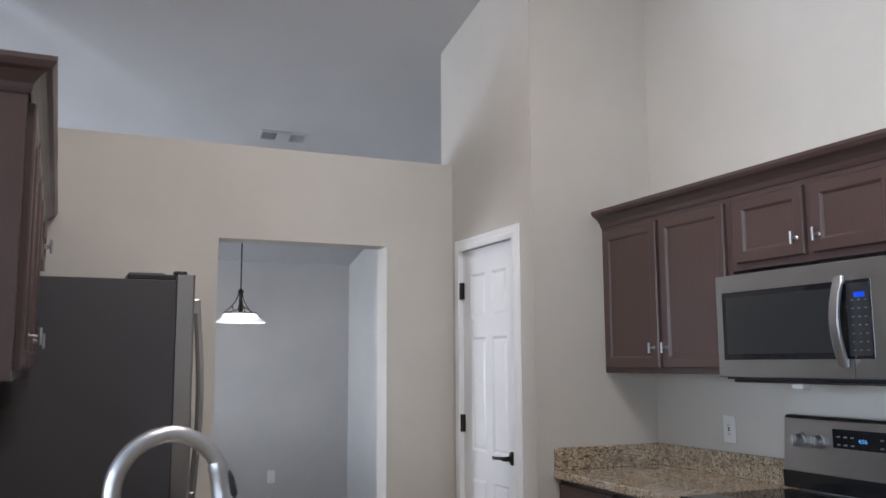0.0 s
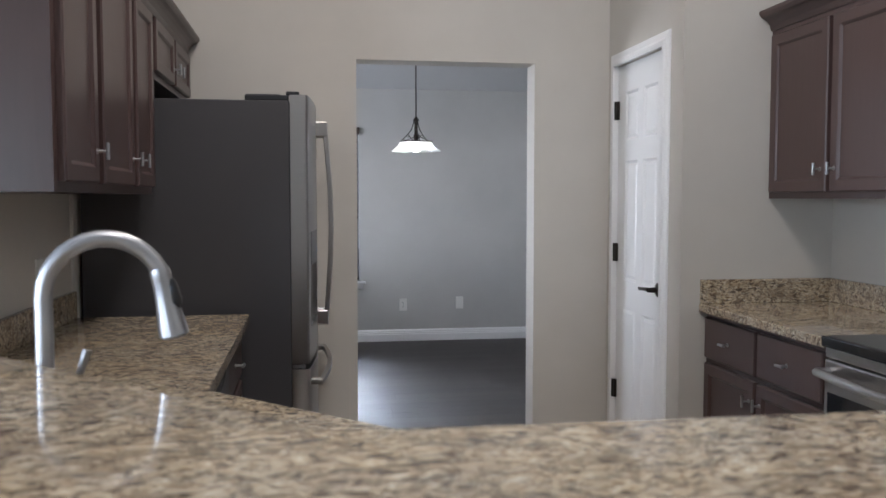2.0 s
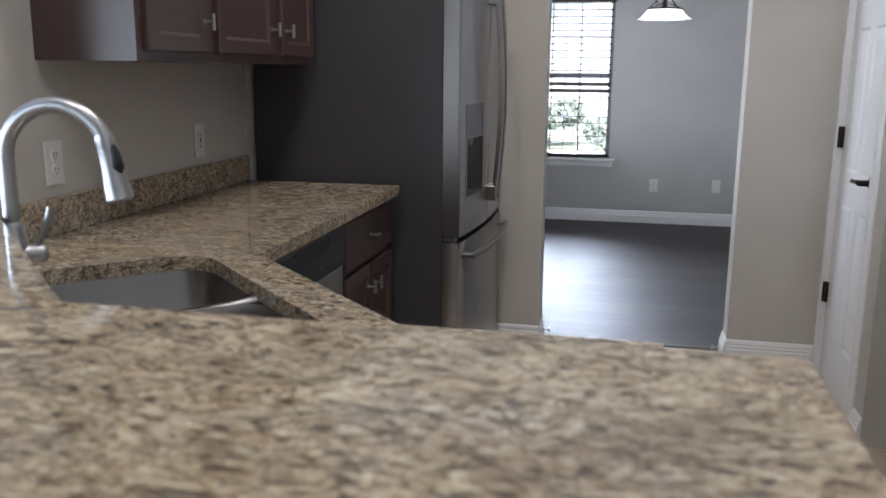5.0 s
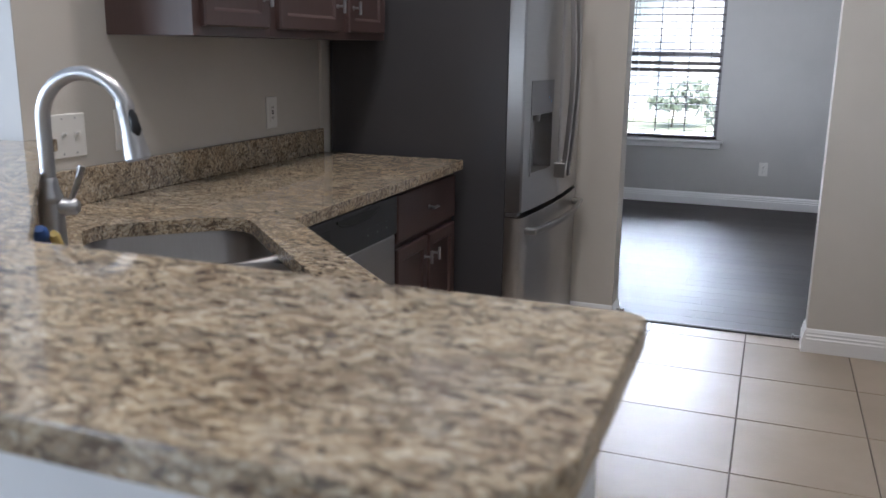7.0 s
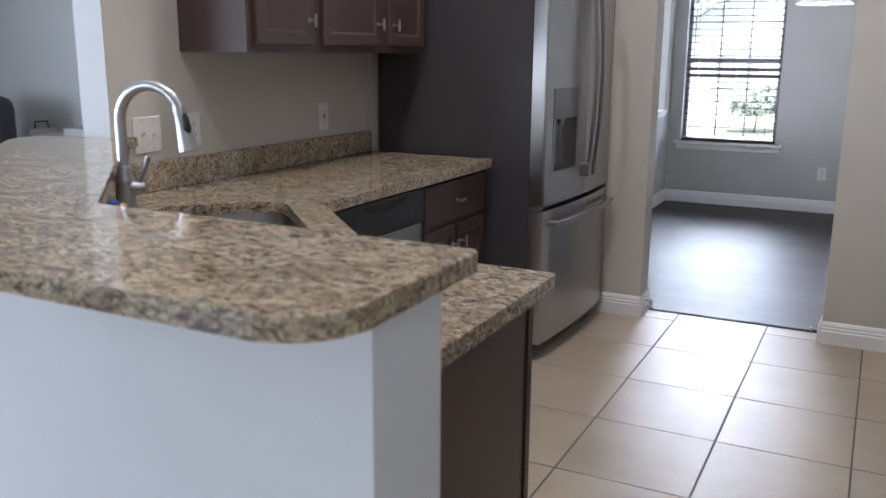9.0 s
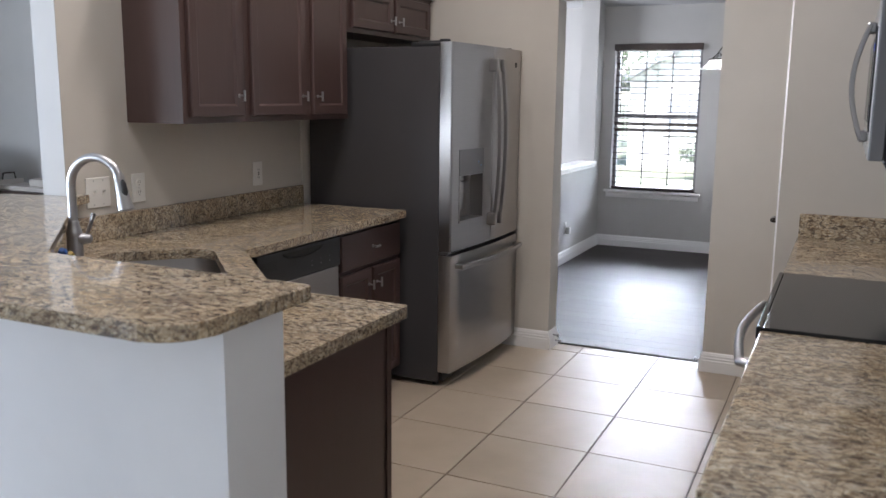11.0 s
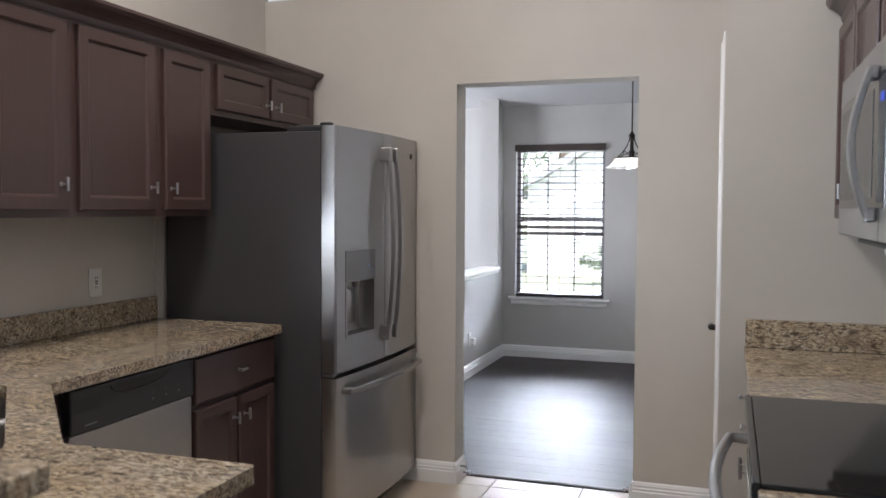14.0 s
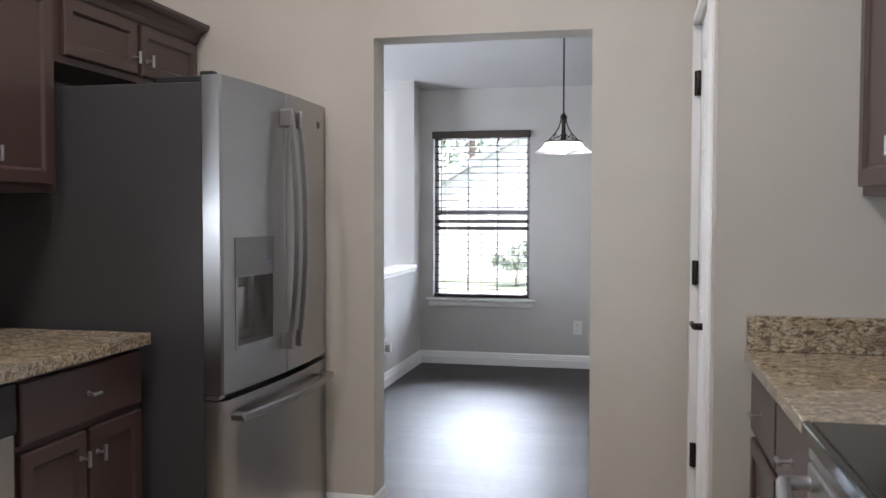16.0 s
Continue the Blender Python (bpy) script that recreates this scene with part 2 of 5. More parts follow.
def prism(bm, poly, z0, z1, bevel=0.0, seg=2, holes=()):
    """A flat slab with an outline, and holes through it."""
    def loop(pts, z):
        return [bm.verts.new((x, y, z)) for x, y in pts]
    if not holes:
        lo, hi = loop(poly, z0), loop(poly, z1)
        faces = [bm.faces.new(lo[::-1]), bm.faces.new(hi)]
        n = len(poly)
        for i in range(n):
            faces.append(bm.faces.new((lo[i], lo[(i + 1) % n], hi[(i + 1) % n], hi[i])))
        if bevel:
            es = [e for e in faces[1].edges] + [e for e in faces[0].edges]
            bmesh.ops.bevel(bm, geom=es, offset=bevel, segments=seg, affect="EDGES", profile=0.5)
        return bm
    for z, flip in ((z0, True), (z1, False)):
        edges = []
        for pts in (poly, *holes):
            vs = loop(pts, z)
            edges += [bm.edges.new((vs[i], vs[(i + 1) % len(vs)])) for i in range(len(vs))]
        made = bmesh.ops.triangle_fill(bm, edges=edges, use_beauty=True)["geom"]
        for f in made:
            if isinstance(f, bmesh.types.BMFace) and (f.normal.z > 0) == flip:
                f.normal_flip()
    bm.verts.ensure_lookup_table()
    k = 0
    total = len(poly) + sum(len(h) for h in holes)
    base = len(bm.verts) - 2 * total
    for j, pts in enumerate((poly, *holes)):
        n = len(pts)
        for i in range(n):
            a, b = base + k + i, base + k + (i + 1) % n
            q = (bm.verts[a], bm.verts[b], bm.verts[b + total], bm.verts[a + total])
            bm.faces.new(q)
        k += n
    bmesh.ops.recalc_face_normals(bm, faces=bm.faces[:])
    return bm


def lathe(bm, prof, centre=(0, 0, 0), seg=24, axis="z"):
    """Turns a profile of (radius, height) about an axis."""
    rings = []
    for r, h in prof:
        ring = []
        for k in range(seg):
            a = 2 * math.pi * k / seg
            p = (r * math.cos(a), r * math.sin(a), h)
            if axis == "x":
                p = (h, r * math.cos(a), r * math.sin(a))
            elif axis == "y":
                p = (r * math.sin(a), h, r * math.cos(a))
            ring.append(bm.verts.new(Vector(p) + Vector(centre)))
        rings.append(ring)
    for a, b in zip(rings, rings[1:]):
        for k in range(seg):
            f = bm.faces.new((a[k], a[(k + 1) % seg], b[(k + 1) % seg], b[k]))
            f.smooth = True
    for ring in (rings[0], rings[-1]):
        if (ring[0].co - ring[seg // 2].co).length > 1e-4:
            bm.faces.new(ring)
    return bm


def tube(bm, pts, r, seg=10, closed=False):
    """A round bar along points; r is a number or a list."""
    pts = [Vector(p) for p in pts]
    rs = r if isinstance(r, (list, tuple)) else [r] * len(pts)
    rings, up = [], None
    for i, p in enumerate(pts):
        d = (pts[min(i + 1, len(pts) - 1)] - pts[max(i - 1, 0)]).normalized()
        if up is None:
            up = d.orthogonal().normalized()
        up = (up - d * up.dot(d)).normalized()
        side = d.cross(up)
        rings.append([bm.verts.new(p + rs[i] * (math.cos(2 * math.pi * k / seg) * up + math.sin(2 * math.pi * k / seg) * side)) for k in range(seg)])
    for a, b in zip(rings, rings[1:]):
        for k in range(seg):
            f = bm.faces.new((a[k], a[(k + 1) % seg], b[(k + 1) % seg], b[k]))
            f.smooth = True
    bm.faces.new(rings[0][::-1])
    bm.faces.new(rings[-1])
    return bm


def profile_run(bm, prof, a, b, out):
    """Sweeps a moulding profile of (outward, z) straight from a to b; out is the outward direction."""
    a, b, out = Vector(a), Vector(b), Vector(out)
    r0 = [bm.verts.new(a + out * u + Vector((0, 0, z))) for u, z in prof]
    r1 = [bm.verts.new(b + out * u + Vector((0, 0, z))) for u, z in prof]
    n = len(prof)
    for i in range(n):
        bm.faces.new((r0[i], r0[(i + 1) % n], r1[(i + 1) % n], r1[i]))
    bm.faces.new(r0[::-1])
    bm.faces.new(r1)
    bmesh.ops.recalc_face_normals(bm, faces=bm.faces[:])
    return bm


def finish(bm, name, mat):
    me = bpy.data.meshes.new(name)
    bmesh.ops.recalc_face_normals(bm, faces=bm.faces[:])
    bm.to_mesh(me)
    bm.free()
    if any(p.use_smooth for p in me.polygons):
        me.set_sharp_from_angle(angle=radians(50))
    me.materials.append(mat)
    return me


def thing(name, base, label, category, group=""):
    ob = new(name)
    ob.empty_display_size = 0.1
    ob.location = base
    return tagged(ob, label, category, group)


def part(name, bm, mat, parent, label=""):
    ob = new(name, finish(bm, name, mat))
    if parent is not None:
        ob.parent = parent
        if parent.type == "EMPTY":
            ob.matrix_parent_inverse = Matrix.Translation(-Vector(parent.location))
    return tagged(ob, label)


def single(name, bm, mat, label, category, group=""):
    return tagged(part(name, bm, mat, None), label, category, group)


def structure(name, bm, mat, label=""):
    return tagged(part(name, bm, mat, None), label, "", "", "structure")


def letters(text, size):
    """Flat raised letters, standing up, reading along x and facing -y."""
    cu = bpy.data.curves.new("letters", "FONT")
    cu.body, cu.size, cu.extrude = text, size, 0.0003
    tmp = bpy.data.objects.new("letters", cu)
    scene.collection.objects.link(tmp)
    me = bpy.data.meshes.new_from_object(tmp.evaluated_get(bpy.context.evaluated_depsgraph_get()))
    bpy.data.objects.remove(tmp)
    me.transform(Matrix.Rotation(radians(90), 4, "X"))
    return me


def facing(origin, turn):
    """Local width x, height z, front towards -y, put at a place and turned."""
    return Matrix.Translation(origin) @ Matrix.Rotation(radians(turn), 4, "Z")


def panel_door(w, h, t=0.02, rail=0.058, sink=0.009):
    bm = B()
    box(bm, 0, -t, 0, w, 0, h)
    bm.faces.ensure_lookup_table()
    front = min(bm.faces, key=lambda f: f.calc_center_median().y)
    bmesh.ops.inset_region(bm, faces=[front], thickness=0.006, depth=0.0)
    for v in bm.verts:
        if v.co.y > -t - 1e-6 and v.co.y < -t + 1e-6 and (v.co.x < 1e-5 or v.co.x > w - 1e-5 or v.co.z < 1e-5 or v.co.z > h - 1e-5):
            v.co.y += 0.005
    if rail:
        bmesh.ops.inset_region(bm, faces=[front], thickness=rail - 0.006, depth=0.0)
        bmesh.ops.inset_region(bm, faces=[front], thickness=0.006, depth=-0.003)
        bmesh.ops.inset_region(bm, faces=[front], thickness=0.008, depth=-(sink - 0.003))
    return bm


def knob(parent, m, x, z, t=0.02, vertical=True, length=0.045):
    """A T-shaped pull on a door front."""
    bm = B()
    lathe(bm, [(0.008, 0), (0.008, 0.002), (0.0042, 0.004), (0.004, 0.026)], (0, 0, 0), 10, "y")
    bm.transform(Matrix.Rotation(radians(180), 4, "Z"))
    d = Vector((0, 0, 1)) if vertical else Vector((1, 0, 0))
    c = Vector((0, -0.028, 0))
    tube(bm, [c - d * length / 2, c + d * length / 2], 0.0055, 10)
    bm.transform(m @ Matrix.Translation((x, -t, z)))
    return part("handle", bm, NICKEL, parent, "satin nickel T-shaped pull")

# ---- the plan ----
XL, XR = -0.28, 2.75            # kitchen side walls
YB, YB2 = 4.65, 4.80            # kitchen end wall, its far face
PX, PY = 2.078, 3.76            # pantry box corner
OX0, OX1, OZ = 0.80, 1.69, 2.02  # opening to the dining room
DX0, DX1, DY, DZ = 0.06, 2.70, 8.47, 2.365
LEDGE = 2.50
SOUTH, WEST = -4.4, -4.5
CT, BT = 0.914, 1.10            # counter and bar tops


def roof_z(y):
    return 3.24 + 0.23 * (YB - y)


def slope_wall(bm, x0, x1, y0, y1, z0=0.0, extra=0.05):
    """A wall whose top follows the sloping ceiling."""
    lo = [bm.verts.new((x, y, z0)) for x, y in ((x0, y0), (x1, y0), (x1, y1), (x0, y1))]
    hi = [bm.verts.new((v.co.x, v.co.y, roof_z(v.co.y) + extra)) for v in lo]
    bm.faces.new(lo[::-1])
    bm.faces.new(hi)
    for i in range(4):
        bm.faces.new((lo[i], lo[(i + 1) % 4], hi[(i + 1) % 4], hi[i]))
    return bm


# floor slabs
bm = B()
box(bm, -0.53, SOUTH - 0.1, -0.15, XR + 0.12, YB2 + 0.02, -0.006)
floor_k = structure("floor", bm, GROUT, "tan ceramic tile floor with dark grout")
bm = B()
box(bm, -2.55, YB2 + 0.02, -0.15, DX1 + 0.2, DY + 0.2, -0.006)
floor_d = structure("floor", bm, PLANKGAP, "dark wood plank floor of the dining room")
bm = B()
box(bm, WEST - 0.1, SOUTH - 0.1, -0.15, -0.53, YB2 + 0.02, -0.006)
floor_l = structure("floor", bm, PLANKGAP, "dark wood plank floor of the living room")

# kitchen left wall
structure("wall_west", slope_wall(B(), XL - 0.12, XL, 2.183, YB), WALL, "greige painted wall behind the left cabinets")
structure("wall_jog", box(B(), XL, 3.69, 0, XL + 0.012, YB, 1.36), WALL, "slightly proud wall strip beside the refrigerator")
# thin skin: the daylight tone of the end face is put into its colour
structure("wall_west_end", slope_wall(B(), XL - 0.12, XL, 2.18, 2.183), WALL2, "daylit end of the wall, its tone set by a separate paint")

# end wall with the opening
bm = B()
box(bm, XL - 0.12, YB, 0, OX0, YB2, LEDGE)
box(bm, OX1, YB, 0, XR + 0.12, YB2, LEDGE)
box(bm, OX0, YB, OZ, OX1, YB2, LEDGE)
structure("wall_north", bm, WALL, "greige painted wall with a plain opening")
# pantry box
bm = B()
D0, D1, DT = 3.948, 4.545, 1.995
slope_wall(bm, PX, PX + 0.11, PY, D0)
slope_wall(bm, PX, PX + 0.11, D1, YB)
slope_wall(bm, PX, PX + 0.11, D0, D1, DT)
slope_wall(bm, PX + 0.11, XR + 0.02, PY, PY + 0.11)
slope_wall(bm, PX, XR + 0.12, YB, YB2, LEDGE)
structure("wall_pantry", bm, WALL, "greige painted pantry walls")
structure("wall_east", slope_wall(B(), XR, XR + 0.12, SOUTH, YB), WALL, "greige painted wall behind the range")

# living room shell
bm = B()
for x0, x1, z0, z1 in ((WEST, -4.4, 0, None), (-2.7, XR + 0.12, 0, None)):
    slope_wall(bm, x0, x1, SOUTH - 0.12, SOUTH)
slope_wall(bm, -4.4, -2.7, SOUTH - 0.12, SOUTH, 2.45)
structure("wall_south", bm, WALL)
bm = B()
slope_wall(bm, WEST - 0.12, WEST, SOUTH, -0.6)
slope_wall(bm, WEST - 0.12, WEST, 1.4, YB2 + 0.09)
# opening for the added west window
slope_wall(bm, WEST - 0.12, WEST, -0.6, 1.4, 2.4)
box(bm, WEST - 0.12, -0.6, 0, WEST, 1.4, 0.8)
structure("wall_living_west", bm, WALL2)
structure("wall_living_north", slope_wall(B(), WEST, XL - 0.12, YB2, YB2 + 0.09), WALL2, "blue-grey far wall of the living room")

# dining room
bm = B()
WX0, WX1, WZ0, WZ1 = 0.175, 1.012, 0.575, 1.995
box(bm, -2.55, DY, 0, WX0, DY + 0.15, LEDGE)
box(bm, WX1, DY, 0, DX1 + 0.12, DY + 0.15, LEDGE)
box(bm, WX0, DY, 0, WX1, DY + 0.15, WZ0)
box(bm, WX0, DY, WZ1, WX1, DY + 0.15, LEDGE)
structure("wall_dining_north", bm, WALL2, "blue-grey dining wall with one window")
bm = B()
slope_wall(bm, DX1, DX1 + 0.12, YB2, DY)
structure("wall_dining_east", bm, WALL2)
bm = B()
box(bm, DX0 - 0.12, YB2, 0, DX0, 8.25, 0.835)
structure("wall_dining_half", bm, WALL2, "blue-grey half wall of the dining room")
bm = B()
box(bm, DX0 - 0.17, 8.25, 0, DX0, DY, LEDGE)
structure("wall_dining_column", bm, WALL2, "full-height wall end beside the window")
bm = B()
box(bm, DX0 - 0.15, YB2, 0.835, DX0 + 0.03, 8.25, 0.868, 0.006)
box(bm, DX0, YB2, 0.81, DX0 + 0.016, 8.25, 0.835, 0.004)
structure("trim", bm, TRIM, "white cap on the half wall")
bm = B()
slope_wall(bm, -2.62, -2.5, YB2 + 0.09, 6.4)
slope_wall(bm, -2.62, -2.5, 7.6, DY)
# opening for the added foyer window
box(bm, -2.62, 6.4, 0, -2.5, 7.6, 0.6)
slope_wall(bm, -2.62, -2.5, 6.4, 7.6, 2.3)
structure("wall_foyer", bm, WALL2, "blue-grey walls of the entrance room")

# ceilings
bm = B()
vs = []
for y in (SOUTH - 0.12, 8.62):
    vs += [bm.verts.new((x, y, roof_z(y) + dz)) for x, dz in ((WEST - 0.12, 0), (XR + 0.12, 0), (XR + 0.12, 0.12), (WEST - 0.12, 0.12))]
for i in range(4):
    bm.faces.new((vs[i], vs[(i + 1) % 4], vs[4 + (i + 1) % 4], vs[4 + i]))
bm.faces.new(vs[:4])
bm.faces.new(vs[4:])
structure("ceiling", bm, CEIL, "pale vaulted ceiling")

# baseboards
BASEP = [(0.0, 0.0), (0.016, 0.0), (0.016, 0.058), (0.012, 0.064), (0.013, 0.072), (0.009, 0.078), (0.009, 0.086), (0.004, 0.097), (0.0, 0.102)]
BASEP = [(u * 1.05, z * 1.08) for u, z in BASEP]
bm = B()
for a, b, o in (((XL, YB, 0), (OX0, YB, 0), (0, -1, 0)), ((OX1, YB, 0), (PX, YB, 0), (0, -1, 0)), ((OX0, YB - 0.016, 0), (OX0, YB2, 0), (1, 0, 0)),
                ((OX1, YB - 0.016, 0), (OX1, YB2, 0), (-1, 0, 0)), ((PX, 4.61, 0), (PX, YB, 0), (-1, 0, 0)), ((PX, PY, 0), (PX, 3.882, 0), (-1, 0, 0)),
                ((DX0, DY, 0), (DX1, DY, 0), (0, -1, 0)), ((DX0, YB2, 0), (DX0, DY, 0), (1, 0, 0)), ((DX1, YB2, 0), (DX1, DY, 0), (-1, 0, 0)),
                ((OX1, YB2, 0), (DX1, YB2, 0), (0, 1, 0)), ((DX0, YB2, 0), (OX0, YB2, 0), (0, 1, 0)), ((WEST, YB2, 0), (XL - 0.12, YB2, 0), (0, -1, 0))):
    profile_run(bm, BASEP, a, b, o)
structure("baseboard", bm, TRIM, "white moulded baseboard")
bm = B()
profile_run(bm, [(0, 0), (0.045, 0), (0.040, 0.005), (0.02, 0.008), (0.005, 0.006), (0, 0.002)], (OX0, YB2, 0), (OX1, YB2, 0), (0, 1, 0))
structure("threshold", bm, PLANK, "dark wood threshold strip")

# half wall under the bar
bm = B()
prism(bm, [(1.335, 1.09), (1.335, 1.27), (0.59, 1.27), (XL, 2.14), (XL, 2.18), (XL - 0.12, 2.18), (XL - 0.12, 2.06), (0.57, 1.09)], 0, BT - 0.032)
structure("wall_bar", bm, WALL3, "white painted half wall under the raised bar")


# ---- pantry door ----
def pantry_door():
    d = tagged(new("door_1"), "white six-panel pantry door, closed, in its white casing", "door", "", "structure")
    d.location = (PX, D0, 0)
    w, h = D1 - D0 - 0.006, DT - 0.012
    xs = [0, 0.10, w / 2 - 0.035, w / 2 + 0.035, w - 0.10, w]
    zs = [0, 0.22, 0.80, 0.94, 1.52, 1.62, h - 0.13, h]
    bm = B()
    gv = [[bm.verts.new((x, 0, z)) for x in xs] for z in zs]
    panels = []
    for j in range(len(zs) - 1):
        for i in range(len(xs) - 1):
            f = bm.faces.new((gv[j][i], gv[j][i + 1], gv[j + 1][i + 1], gv[j + 1][i]))
            if i in (1, 3) and j in (1, 3, 5):
                panels.append(f)
    for f in panels:
        bmesh.ops.inset_region(bm, faces=[f], thickness=0.018, depth=-0.009)
        bmesh.ops.inset_region(bm, faces=[f], thickness=0.022, depth=0.006)
    edges = [e for e in bm.edges if e.is_boundary]
    ext = bmesh.ops.extrude_edge_only(bm, edges=edges)["geom"]
    for v in ext:
        if isinstance(v, bmesh.types.BMVert):
            v.co.y = 0.035
    bm.transform(facing((PX + 0.012, D1 - 0.003, 0.008), -90))
    part("door_leaf", bm, DOORW, d)
    bm = B()
    prof = [(0, 0), (0.016, 0), (0.018, 0.012), (0.018, 0.022), (0.012, 0.032), (0.011, 0.046), (0.006, 0.062), (0, 0.062)]
    for y, s in ((D0, -1), (D1, 1)):
        pts0 = [bm.verts.new((PX - u, y + s * v, 0)) for u, v in prof]
        pts1 = [bm.verts.new((PX - u, y + s * v, DT + v)) for u, v in prof]
        for i in range(len(prof)):
            j = (i + 1) % len(prof)
            bm.faces.new((pts0[i], pts0[j], pts1[j], pts1[i]))
        if s < 0:
            left = pts1
        else:
            for i in range(len(prof)):
                j = (i + 1) % len(prof)
                bm.faces.new((left[i], left[j], pts1[j], pts1[i]))
    box(bm, PX, D0 - 0.001, 0, PX + 0.11, D0 + 0.002, DT)
    box(bm, PX, D1 - 0.002, 0, PX + 0.11, D1 + 0.001, DT)
    part("door_frame", bm, TRIM, d, "white moulded casing")
    for z in (0.395, 1.08, 1.78):
        bm = B()
        tube(bm, [(PX - 0.004, D1 - 0.004, z - 0.045), (PX - 0.004, D1 - 0.004, z + 0.045)], 0.006, 10)
        box(bm, PX - 0.002, D1 - 0.022, z - 0.045, PX + 0.012, D1 - 0.001, z + 0.045, 0.001)
        part("hinge", bm, BRONZE, d, "dark bronze hinge")
    bm = B()
    kz, ky = 0.945, D0 + 0.06
    lathe(bm, [(0.0, 0), (0.032, 0), (0.032, -0.006), (0.024, -0.012), (0.012, -0.016), (0.011, -0.05), (0.0, -0.052)], (PX + 0.012, ky, kz), 24, "x")
    tube(bm, [(PX - 0.036, ky, kz), (PX - 0.040, ky + 0.02, kz + 0.002), (PX - 0.040, ky + 0.06, kz - 0.001), (PX - 0.038, ky + 0.10, kz - 0.004), (PX - 0.036, ky + 0.112, kz - 0.001)],
         [0.011, 0.0085, 0.0075, 0.008, 0.006], 12)
    part("door_handle", bm, BRONZE, d, "dark bronze lever handle")


pantry_door()


# ---- dining window with blind ----
def dining_window():
    w = tagged(new("window_1"), "double-hung dining window with a white sill", "window", "", "structure")
    w.location = (WX0, DY, WZ0)
    fy0, fy1 = DY + 0.075, DY + 0.125
    mid = 1.305
    bm = B()
    box(bm, WX0, fy0, WZ0, WX0 + 0.035, fy1, WZ1, 0.003)
    box(bm, WX1 - 0.035, fy0, WZ0, WX1, fy1, WZ1, 0.003)
    box(bm, WX0 + 0.035, fy0, WZ0, WX1 - 0.035, fy1, WZ0 + 0.04, 0.003)
    box(bm, WX0 + 0.035, fy0, WZ1 - 0.04, WX1 - 0.035, fy1, WZ1, 0.003)
    box(bm, WX0 + 0.035, fy0 - 0.01, mid - 0.025, WX1 - 0.035, fy1, mid + 0.025, 0.003)
    part("window_frame", bm, FRAMEW, w)
    bm = B()
    for k in (1, 2):
        x = WX0 + 0.035 + (WX1 - WX0 - 0.07) * k / 3
        for z0, z1 in ((WZ0 + 0.04, mid - 0.025), (mid + 0.025, WZ1 - 0.04)):
            box(bm, x - 0.006, fy0 + 0.022, z0, x + 0.006, fy0 + 0.034, z1)
    for z in (0.5 * (WZ0 + mid), 0.5 * (WZ1 + mid)):
        box(bm, WX0 + 0.035, fy0 + 0.0225, z - 0.005, WX1 - 0.035, fy0 + 0.0335, z + 0.005)
    part("muntin", bm, FRAMEW, w)
    for z0, z1 in ((WZ0 + 0.04, mid - 0.025), (mid + 0.025, WZ1 - 0.04)):
        bm = B()
        box(bm, WX0 + 0.035, fy0 + 0.026, z0, WX1 - 0.035, fy0 + 0.030, z1)
        p = part("pane", bm, GLASS, w)
        p.visible_shadow = False
    bm = B()
    box(bm, WX0 - 0.055, DY - 0.045, WZ0 - 0.022, WX1 + 0.055, DY + 0.075, WZ0, 0.005, 2)
    profile_run(bm, [(0, -0.075), (0.012, -0.075), (0.016, -0.06), (0.014, -0.035), (0.022, -0.022), (0, -0.022)], (WX0 - 0.035, DY, WZ0), (WX1 + 0.035, DY, WZ0), (0, -1, 0))
    part("window_sill", bm, TRIM, w, "white wooden sill with apron")
    b = thing("window_blind", (WX0, DY, WZ0), "dark brown wooden slatted blind, lowered and open, in the dining window", "window blind")
    bm = B()
    box(bm, WX0 - 0.006, DY - 0.022, WZ1 - 0.055, WX1 + 0.006, DY - 0.004, WZ1 + 0.008, 0.004, 2)
    part("valance", bm, SLAT, b)
    z = 0.647
    mesh = None
    while z < WZ1 - 0.06:
        if mesh is None:
            bm = B()
            box(bm, WX0 + 0.012, -0.024, -0.0024, WX1 - 0.012, 0.024, 0.0024)
            bm.transform(Matrix.Translation((0, DY + 0.030, 0)) @ Matrix.Rotation(radians(-9), 4, "X"))
            s = part("slat", bm, SLAT, b)
            mesh = s.data
        else:
            s = new("slat", mesh)
            s.parent = b
            s.matrix_parent_inverse = Matrix.Translation(-Vector(b.location))
        s.location.z = z
        if 1.16 < z < 1.25:
            s.location.y, s.rotation_euler.x = (DY + 0.030) * (1 - math.cos(0.5)), -0.5
            s.location.z = z + (DY + 0.030) * math.sin(0.5)
        z += 0.0585
    bm = B()
    box(bm, WX0 + 0.010, DY + 0.006, WZ0 + 0.012, WX1 - 0.010, DY + 0.052, WZ0 + 0.034, 0.003)
    part("bottom_rail", bm, SLAT, b)
    for x in (WX0 + 0.10, WX1 - 0.10, 0.5 * (WX0 + WX1)):
        bm = B()
        for y in (DY + 0.003, DY + 0.053):
            tube(bm, [(x, y, WZ0 + 0.02), (x, y, WZ1 - 0.05)], 0.0012, 5)
        part("ladder_cord", bm, SLAT, b)
    bm = B()
    tube(bm, [(WX0 + 0.075, DY - 0.001, 1.30), (WX0 + 0.075, DY - 0.001, WZ1 - 0.05)], 0.004, 8)
    part("tilt_wand", bm, SLAT, b)
    bm = B()
    for dx in (0.12, 0.132):
        tube(bm, [(WX0 + dx, DY - 0.001, 1.12), (WX0 + dx, DY - 0.001, WZ1 - 0.05)], 0.0012, 5)
    part("pull_cord", bm, PLATE, b)


